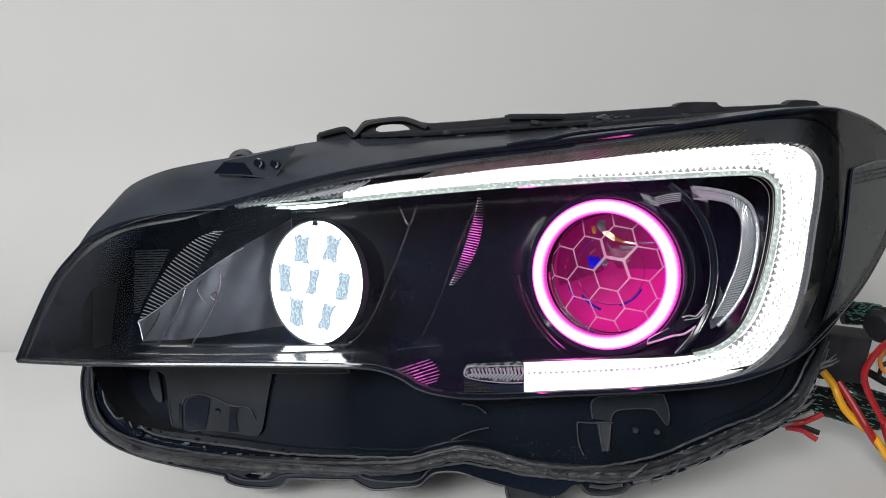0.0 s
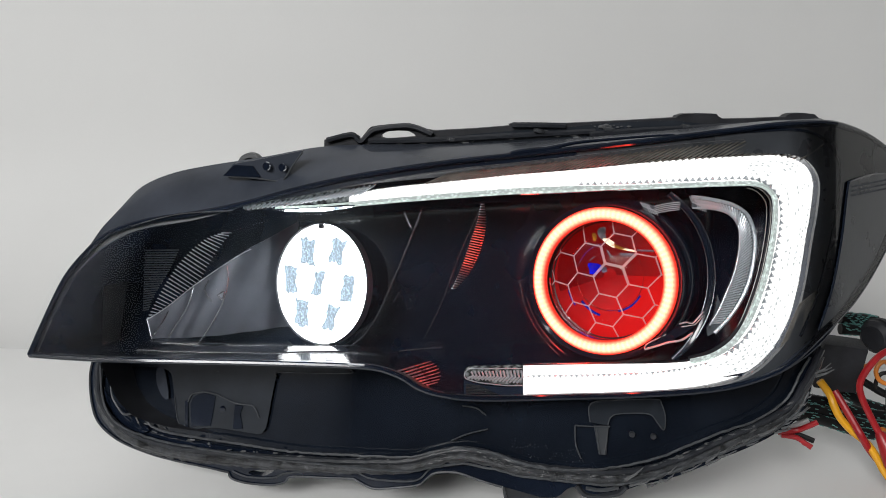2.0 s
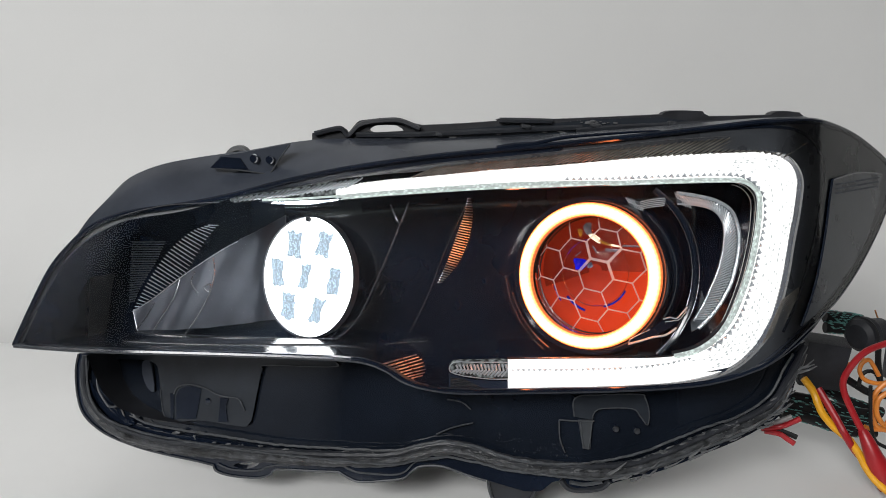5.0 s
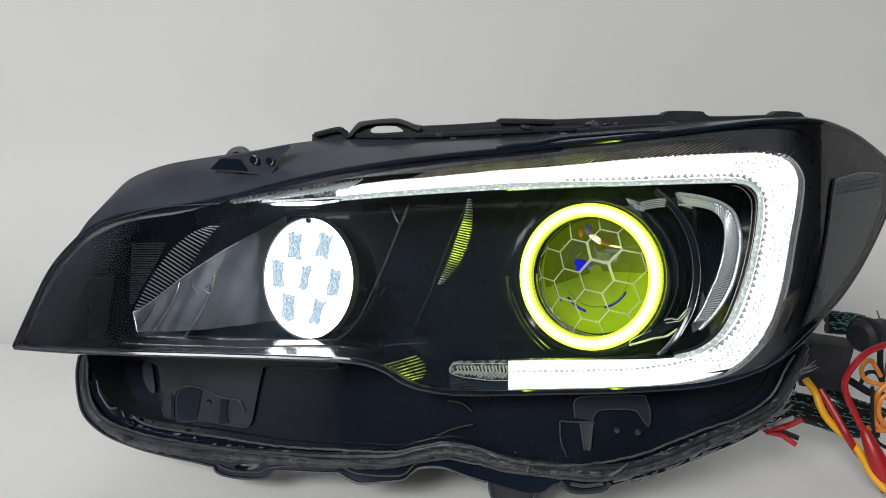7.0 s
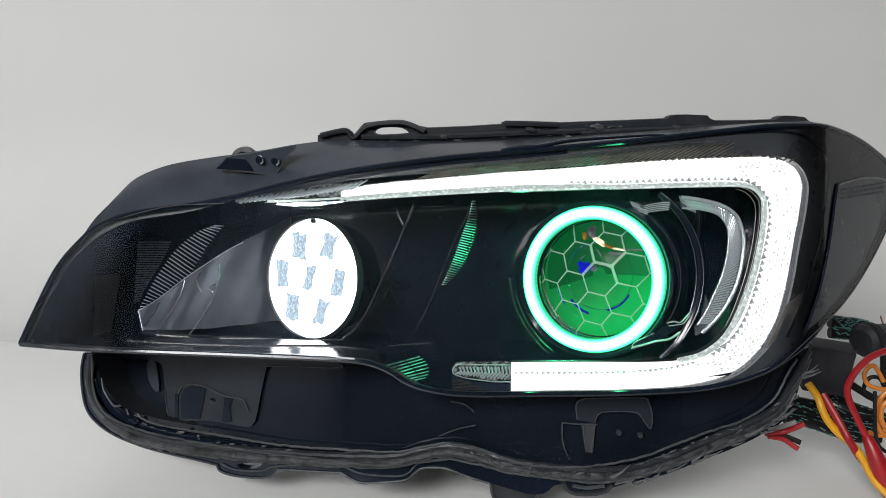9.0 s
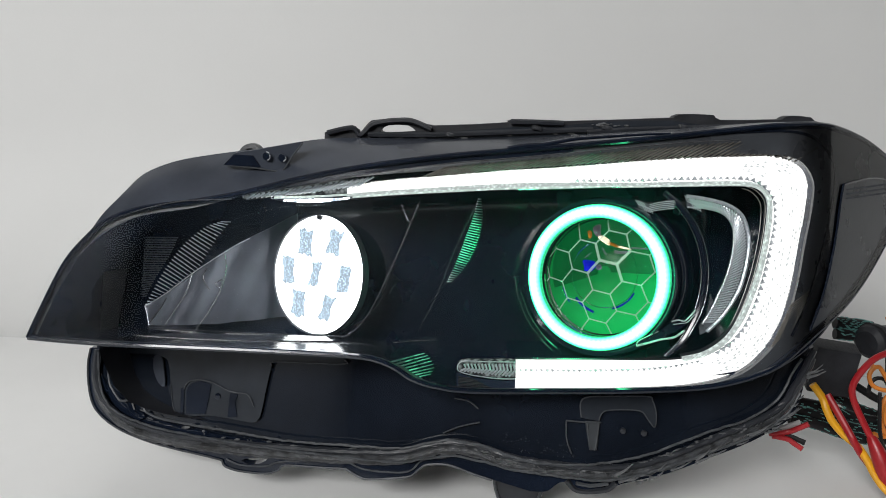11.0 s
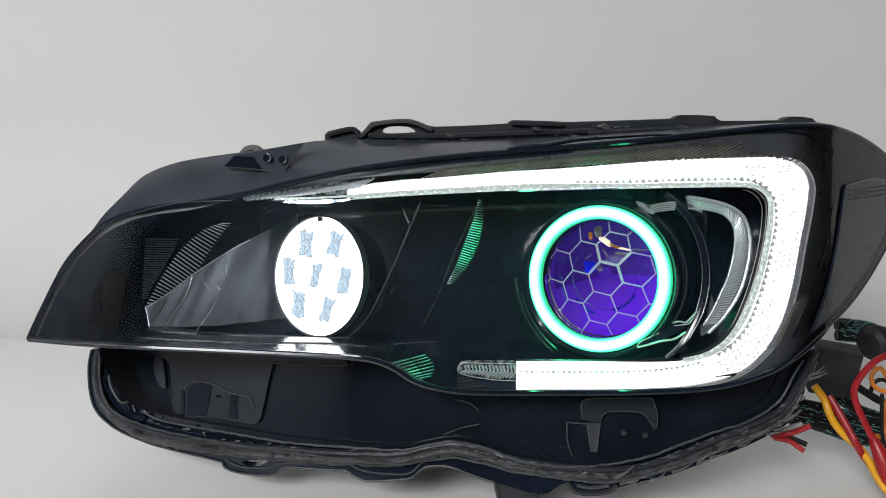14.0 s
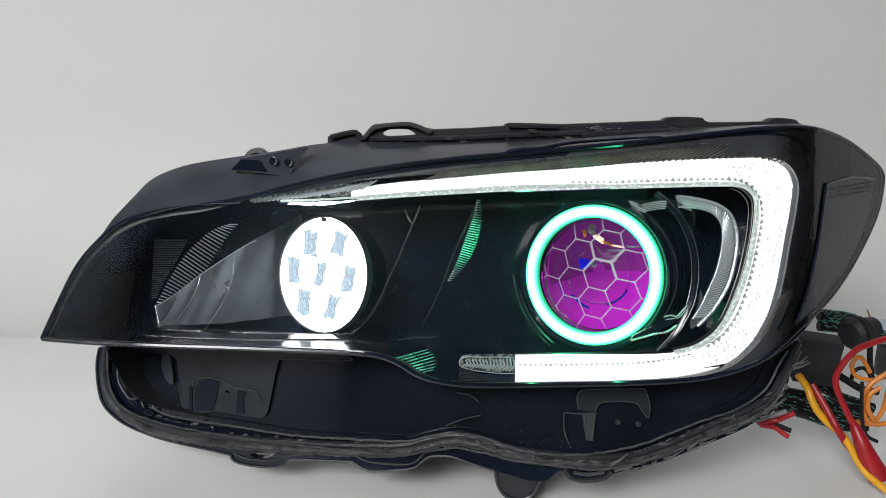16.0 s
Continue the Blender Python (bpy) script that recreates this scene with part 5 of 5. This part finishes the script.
for k in range(5):
    zig = [Vector(p) + Vector((0.0012, -0.0004)) * k for p in [(0.1206, 0.21), (0.1224, 0.2073), (0.1251, 0.2068), (0.1265, 0.2038)]]
    part("crescent_line", tube(on(zig, 0.019), 0.0003, 5), PRISM, cres)
    rib = [Vector(p) + Vector((0, -0.0011)) * k for p in [(0.1292, 0.2075), (0.1353, 0.2091), (0.1441, 0.2103)]]
    part("crescent_line", tube(on(sm(rib, 4), 0.019), 0.00028, 5), PRISM, cres)
    zig = [Vector(p) + Vector((0.0011, -0.0003)) * k for p in [(0.1518, 0.2132), (0.1537, 0.2095), (0.1565, 0.2083), (0.1579, 0.2049)]]
    part("crescent_line", tube(on(zig, 0.0262), 0.0003, 5), PRISM, cres)

# details on the apron
# plate in a lighter black than the apron behind it
plate = part("apron_plate", panel(sm([(-0.2378, 0.08), (-0.2378, 0.08), (-0.2367, 0.0778), (-0.1995, 0.0823), (-0.19, 0.0818), (-0.1857, 0.0782), (-0.1838, 0.0646), (-0.1815, 0.0504), (-0.1781, 0.0456), (-0.1722, 0.0444), (-0.1537, 0.0486), (-0.1375, 0.0494), (-0.1199, 0.0495), (-0.1159, 0.0519), (-0.1136, 0.0567), (-0.1102, 0.0755), (-0.1074, 0.0883), (-0.1039, 0.0913), (-0.0591, 0.0953), (-0.0569, 0.098), (-0.0564, 0.1034), (-0.0564, 0.1034), (-0.1383, 0.097), (-0.1383, 0.097)], 3, True), 0.003, 0.002, depth=apron), PLATE, LAMP, "lighter plate laid on the apron")
# flat black pieces laid over the plate
for pts in ([(-0.1752, 0.0634), (-0.1725, 0.0642), (-0.1722, 0.0455), (-0.1745, 0.0459)], [(-0.17, 0.0471), (-0.1706, 0.0626), (-0.1681, 0.0675), (-0.1607, 0.0709), (-0.1515, 0.0701), (-0.1529, 0.0604), (-0.1551, 0.0496)], [(-0.1369, 0.0662), (-0.131, 0.0664), (-0.1329, 0.0609), (-0.1309, 0.0515), (-0.138, 0.0504)]):
    part("plate_dark_piece", panel(pts, 0.0022, 0.001, depth=apron), GLOSS, plate)
part("plate_edge", tube(on(sm([(-0.1725, 0.0634), (-0.1691, 0.0689), (-0.1608, 0.0717), (-0.1499, 0.0714), (-0.139, 0.0682), (-0.1327, 0.0676), (-0.1235, 0.0674), (-0.1188, 0.0604)], 6), 0.0022, apron), 0.0005, 6), LIP, plate)
part("plate_edge", tube(on(sm([(-0.1071, 0.0887), (-0.1036, 0.0917), (-0.059, 0.0956), (-0.0568, 0.0983)], 6), 0.0026, apron), 0.0004, 6), LIP, plate)
part("plate_edge", tube(on(sm([(-0.1834, 0.0651), (-0.181, 0.0509), (-0.1777, 0.0461), (-0.1718, 0.0449)], 6), 0.0026, apron), 0.0004, 6), LIP, plate)
part("plate_boss", lathe([(0, 0.0006), (0.0019, 0.0004), (0.0021, -0.001)], 16, m=Matrix.Translation((-0.1388, 0.4515, 0.0716)) @ pose(0, 0, 0, 90)), GLOSS, plate)
part("apron_rib", panel(sm([(-0.1985, 0.0816), (-0.1929, 0.0821), (-0.1902, 0.0744), (-0.1884, 0.0623), (-0.194, 0.0637), (-0.1986, 0.0723)], 2, True), 0.003, 0.002, depth=apron), SKIRT, LAMP)
part("apron_pocket", tube(on(sm([(-0.2179, 0.0458), (-0.2147, 0.0401), (-0.2087, 0.0373), (-0.2031, 0.04)], 5), 0.003, apron), 0.0022, 6), GLOSS, LAMP)
hook = part("apron_bracket", panel(sm([(0.0944, 0.0755), (0.0944, 0.0755), (0.0934, 0.0844), (0.0971, 0.0879), (0.1062, 0.0889), (0.1344, 0.0895), (0.1383, 0.0867), (0.1411, 0.0785), (0.1403, 0.0706), (0.1403, 0.0706), (0.1359, 0.0754), (0.1304, 0.0805), (0.1128, 0.0807), (0.1072, 0.0786), (0.1052, 0.0738), (0.1052, 0.0738)], 3, True), 0.003, 0.002, depth=apron), PLATE, LAMP, "moulded hook bracket on the apron")
part("bracket_edge", tube(on(sm([(0.0942, 0.0759), (0.0933, 0.0847), (0.097, 0.0883), (0.106, 0.0892), (0.1341, 0.0898), (0.1381, 0.0871), (0.1408, 0.0789), (0.14, 0.071), (0.1356, 0.0758), (0.1302, 0.0809), (0.1126, 0.0811), (0.107, 0.079), (0.1051, 0.0742)], 4), 0.0024, apron), 0.0004, 6), LIP, hook)
part("apron_post", panel([(0.0969, 0.0729), (0.106, 0.0731), (0.1048, 0.0559), (0.1002, 0.0559)], 0.0035, 0.002, depth=apron), BORDER, LAMP)
for pts in ([(0.0851, 0.0733), (0.0927, 0.073), (0.1067, 0.0731)], [(0.0983, 0.0722), (0.0993, 0.0634), (0.1009, 0.0566)], [(0.1053, 0.0724), (0.1045, 0.0628), (0.1034, 0.0559)], [(0.0851, 0.073), (0.0858, 0.0621), (0.0892, 0.0533)], [(0.0154, 0.0816), (0.0243, 0.0806), (0.0304, 0.0765)], [(0.0089, 0.0595), (0.0195, 0.0646), (0.0318, 0.0683)]):
    part("apron_line", tube(on(sm(pts), 0.003, apron), 0.0005, 5), LIP, LAMP)

for p in ((0.1203, 0.436, 0.0686), (0.1336, 0.437, 0.0672)):
    part("apron_boss", lathe([(0, 0.0008), (0.0017, 0.0006), (0.002, -0.001)], 14, m=Matrix.Translation(p) @ pose(0, 0, 0, 90)), SATIN, LAMP)

# dust on the lamp
bm = bmesh.new()
for k in range(220):
    u, v = random.random(), random.random()
    x, z = 0.044 + u * 0.05, 0.0513 + (v ** 1.4) * (0.012 - 0.004 * u) - 0.002 * u
    if noise.noise(Vector((x * 220, 0, z * 300))) > -0.12:
        bmesh.ops.create_icosphere(bm, subdivisions=1, radius=0.0001 + 0.0003 * random.random() ** 2, matrix=Matrix.Translation((x, apron(x, z) + 0.0056, z)))
for i in range(150):
    if i % 3:
        x, z = -0.22 + 0.24 * random.random(), 0.108 + 0.075 * random.random()
        p = Vector((x, front(x, z) - 0.0003, z))
    else:
        x, z = -0.18 + 0.33 * random.random(), 0.05 + 0.045 * random.random()
        p = Vector((x, apron(x, z) + 0.0055, z))
    bmesh.ops.create_icosphere(bm, subdivisions=1, radius=0.00012 + 0.00022 * random.random() ** 3, matrix=Matrix.Translation(p))
tagged(part("dust_specks", bm, LIP, LAMP), kind="stuff")

# ---- cables ----
def cable(name, pts, r, mat, label, category="cable", group="wires behind the headlamp", n=8, sides=10):
    line = sm(pts, n)
    line = [Vector((p.x, p.y, max(p.z, r + 0.0003))) for p in line]
    return tagged(part(name, tube(line, r, sides), mat), label, category, group)


cable("red_wire", [(0.3356, 0.52, 0.107), (0.321, 0.5172, 0.1032), (0.3084, 0.5144, 0.0987), (0.3001, 0.5117, 0.0923), (0.2933, 0.5089, 0.0835), (0.2905, 0.5061, 0.077), (0.2917, 0.5033, 0.0694), (0.2962, 0.5006, 0.0595), (0.3011, 0.4978, 0.05), (0.3044, 0.495, 0.0439)], 0.0023, RED, "thick red insulated wire looping beside the headlamp")
cable("yellow_wire", [(0.2716, 0.525, 0.0733), (0.2784, 0.5218, 0.0644), (0.2807, 0.5185, 0.0572), (0.2846, 0.5152, 0.0493), (0.2921, 0.512, 0.0411), (0.2994, 0.506, 0.0356), (0.3036, 0.4982, 0.0288), (0.3066, 0.4905, 0.021), (0.3116, 0.4828, 0.0143), (0.3213, 0.475, 0.0073)], 0.0027, YELLOW, "yellow insulated wire twisted with a red one")
cable("red_wire", [(0.2815, 0.522, 0.067), (0.286, 0.5157, 0.0586), (0.2906, 0.5093, 0.0495), (0.2946, 0.503, 0.0411), (0.3018, 0.503, 0.0307), (0.3091, 0.5013, 0.0224), (0.316, 0.4997, 0.0167), (0.3252, 0.498, 0.0119)], 0.0026, RED, "red insulated wire twisted with a yellow one")
boot = thing("insulated_clip", (0.3147, 0.49, 0.0074), "red rubber insulated clip on the wire", "clip")
part("boot", tube(sm([(0.303, 0.497, 0.0471), (0.3058, 0.493, 0.0399), (0.3106, 0.489, 0.0286), (0.3203, 0.485, 0.0118)], 6), 0.003, 12, r_end=0.008), RED, boot)
for pts, r in (([(0.3037, 0.545, 0.0758), (0.3137, 0.545, 0.0788), (0.3234, 0.545, 0.0836)], 0.0011), ([(0.3332, 0.54, 0.0717), (0.3281, 0.5393, 0.0792), (0.3235, 0.5386, 0.0841), (0.3186, 0.5379, 0.0815), (0.3173, 0.5371, 0.0756), (0.3214, 0.5364, 0.0695), (0.3316, 0.5357, 0.0671), (0.3407, 0.535, 0.0695)], 0.0016), ([(0.3355, 0.52, 0.0793), (0.3255, 0.52, 0.0712), (0.3209, 0.52, 0.0634), (0.3207, 0.52, 0.053), (0.3236, 0.52, 0.0427), (0.3311, 0.52, 0.0378), (0.3409, 0.52, 0.0395)], 0.0019), ([(0.3283, 0.515, 0.0691), (0.3216, 0.515, 0.0629), (0.3214, 0.515, 0.0526), (0.3265, 0.515, 0.0442)], 0.0018), ([(0.3168, 0.52, 0.0398), (0.3234, 0.52, 0.0379), (0.3331, 0.52, 0.0379)], 0.0016), ([(0.3406, 0.54, 0.0282), (0.347, 0.54, 0.042), (0.3487, 0.54, 0.0599)], 0.0018)):
    cable("orange_wire", pts, r, ORANGE, "thin orange wire tied in loose loops")
for pts, r in (([(0.3041, 0.55, 0.0744), (0.3112, 0.55, 0.0675), (0.3226, 0.55, 0.0603), (0.3338, 0.55, 0.0544), (0.3467, 0.55, 0.0522)], 0.0028), ([(0.3101, 0.507, 0.0757), (0.3122, 0.507, 0.0591), (0.3144, 0.507, 0.0456), (0.3189, 0.507, 0.0347), (0.3274, 0.507, 0.0299)], 0.0013), ([(0.3006, 0.56, 0.0879), (0.3133, 0.56, 0.0883), (0.3257, 0.56, 0.0901)], 0.0018), ([(0.3221, 0.545, 0.0613), (0.3232, 0.545, 0.0694), (0.3273, 0.545, 0.0731), (0.3333, 0.545, 0.0716), (0.3387, 0.545, 0.062)], 0.0015), ([(0.3407, 0.56, 0.0916), (0.3426, 0.56, 0.0745), (0.3471, 0.56, 0.0564)], 0.0022), ([(0.2847, 0.54, 0.0601), (0.2948, 0.54, 0.0622), (0.3039, 0.54, 0.0626)], 0.003)):
    cable("black_wire", pts, r, BLACKWIRE, "thin black wire among the others")
def sleeve(pts, r):
    line = even(sm(pts, 8), 60)
    line = [Vector((p.x, p.y, max(p.z, r + 0.0003))) for p in line]
    ob = tagged(part("braided_sleeve", tube(line, r, 12), BLACKWIRE), "black braided cable sleeve with teal flecks", "cable", "wires behind the headlamp")
    bm = bmesh.new()
    for i in range(2, 58):
        for k in range(6):
            if random.random() < 0.68:
                continue
            d = (line[i + 1] - line[i - 1]).normalized()
            a = d.cross(Vector((0, 0, 1))).normalized()
            b = d.cross(a)
            ang = 6.28 * k / 6 + i * 0.6
            p = line[i] + r * 1.02 * (math.cos(ang) * a + math.sin(ang) * b)
            tube([p - d * 0.0011, p + d * 0.0011], 0.00038, 4, bm)
    tagged(part("thread", bm, TEAL, ob), kind="stuff")


for pts, r in (([(0.2672, 0.545, 0.052), (0.2817, 0.545, 0.0499), (0.2989, 0.545, 0.0461), (0.3163, 0.545, 0.0409), (0.3376, 0.545, 0.0385)], 0.0042), ([(0.2653, 0.535, 0.0489), (0.2801, 0.535, 0.0459), (0.2951, 0.535, 0.0412), (0.3122, 0.535, 0.036), (0.3329, 0.535, 0.0355)], 0.0042), ([(0.2597, 0.528, 0.0446), (0.2755, 0.528, 0.0425), (0.2924, 0.528, 0.0375), (0.3094, 0.528, 0.0324), (0.3298, 0.528, 0.0323)], 0.0038), ([(0.2981, 0.56, 0.0546), (0.3116, 0.56, 0.0496), (0.3254, 0.56, 0.0418), (0.35, 0.56, 0.0344)], 0.0045), ([(0.305, 0.575, 0.1064), (0.3181, 0.575, 0.1055), (0.3334, 0.575, 0.1037)], 0.0048), ([(0.3037, 0.57, 0.0988), (0.3167, 0.57, 0.0983), (0.3318, 0.57, 0.097)], 0.0042), ([(0.3525, 0.575, 0.0898), (0.3714, 0.575, 0.0932), (0.3879, 0.575, 0.0984)], 0.0055)):
    sleeve(pts, r)
cap = thing("rubber_cap", (0.331, 0.56, 0.0968), "round black rubber bulb cap on a cable", "bulb cap")
part("cap_body", lathe([(0, 0.009), (0.009, 0.009), (0.0125, 0.006), (0.0130, -0.003), (0.0105, -0.007), (0.0085, -0.02), (0, -0.02)], 32, m=Matrix.Translation((0.329, 0.56, 0.0974)) @ pose(0, 0, 0, 95, 0, -60)), MATTE, cap)
part("cap_collar", lathe([(0.0129, 0.0035), (0.0137, 0.002), (0.0129, 0.0005)], 32, m=Matrix.Translation((0.329, 0.56, 0.0974)) @ pose(0, 0, 0, 95, 0, -60)), BLACKWIRE, cap)
con = thing("connector", (0.3564, 0.565, 0.0914), "pale and black plastic cable connector", "connector")
part("pale_plug", box(0.012, 0.014, 0.016, Matrix.Translation((0.363, 0.58, 0.094)), 0.002), PALE, con)
part("black_plug", box(0.02, 0.016, 0.026, Matrix.Translation((0.3655, 0.57, 0.0711)), 0.002), SATIN, con)
tape = thing("taped_connector", (0.2868, 0.535, 0.0806), "connector wrapped in dull black tape", "connector")
part("tape_wrap", box(0.030, 0.02, 0.036, Matrix.Translation((0.2888, 0.538, 0.0824)) @ pose(0, 0, 0, 8, 5, -8), 0.0015), MATTE, tape)
for pts, mat, lab in (([(0.225, 0.475, 0.0551), (0.2365, 0.475, 0.0568), (0.2426, 0.472, 0.0613), (0.2475, 0.47, 0.0653)], RED, "short cut red wire end under the headlamp"), ([(0.2271, 0.475, 0.0535), (0.2362, 0.473, 0.0527), (0.2407, 0.47, 0.0505), (0.2443, 0.467, 0.0487)], RED, "short cut red wire end under the headlamp"),
                      ([(0.2283, 0.478, 0.0531), (0.238, 0.476, 0.0535), (0.2476, 0.472, 0.0511)], BLACKWIRE, "short cut black wire end under the headlamp"), ([(0.2248, 0.48, 0.0554), (0.2344, 0.478, 0.0584), (0.2447, 0.476, 0.0638)], GREYWIRE, "short cut grey wire end under the headlamp")):
    cable("wire_end", pts, 0.0018, mat, lab)
cable("copper_strand", [(0.3457, 0.58, 0.111), (0.3488, 0.58, 0.1045), (0.354, 0.58, 0.0999)], 0.0006, COPPER, "stray copper strands at a wire's end")


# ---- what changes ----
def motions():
    # the turns only set the light's colour; ring and bowl otherwise stay still
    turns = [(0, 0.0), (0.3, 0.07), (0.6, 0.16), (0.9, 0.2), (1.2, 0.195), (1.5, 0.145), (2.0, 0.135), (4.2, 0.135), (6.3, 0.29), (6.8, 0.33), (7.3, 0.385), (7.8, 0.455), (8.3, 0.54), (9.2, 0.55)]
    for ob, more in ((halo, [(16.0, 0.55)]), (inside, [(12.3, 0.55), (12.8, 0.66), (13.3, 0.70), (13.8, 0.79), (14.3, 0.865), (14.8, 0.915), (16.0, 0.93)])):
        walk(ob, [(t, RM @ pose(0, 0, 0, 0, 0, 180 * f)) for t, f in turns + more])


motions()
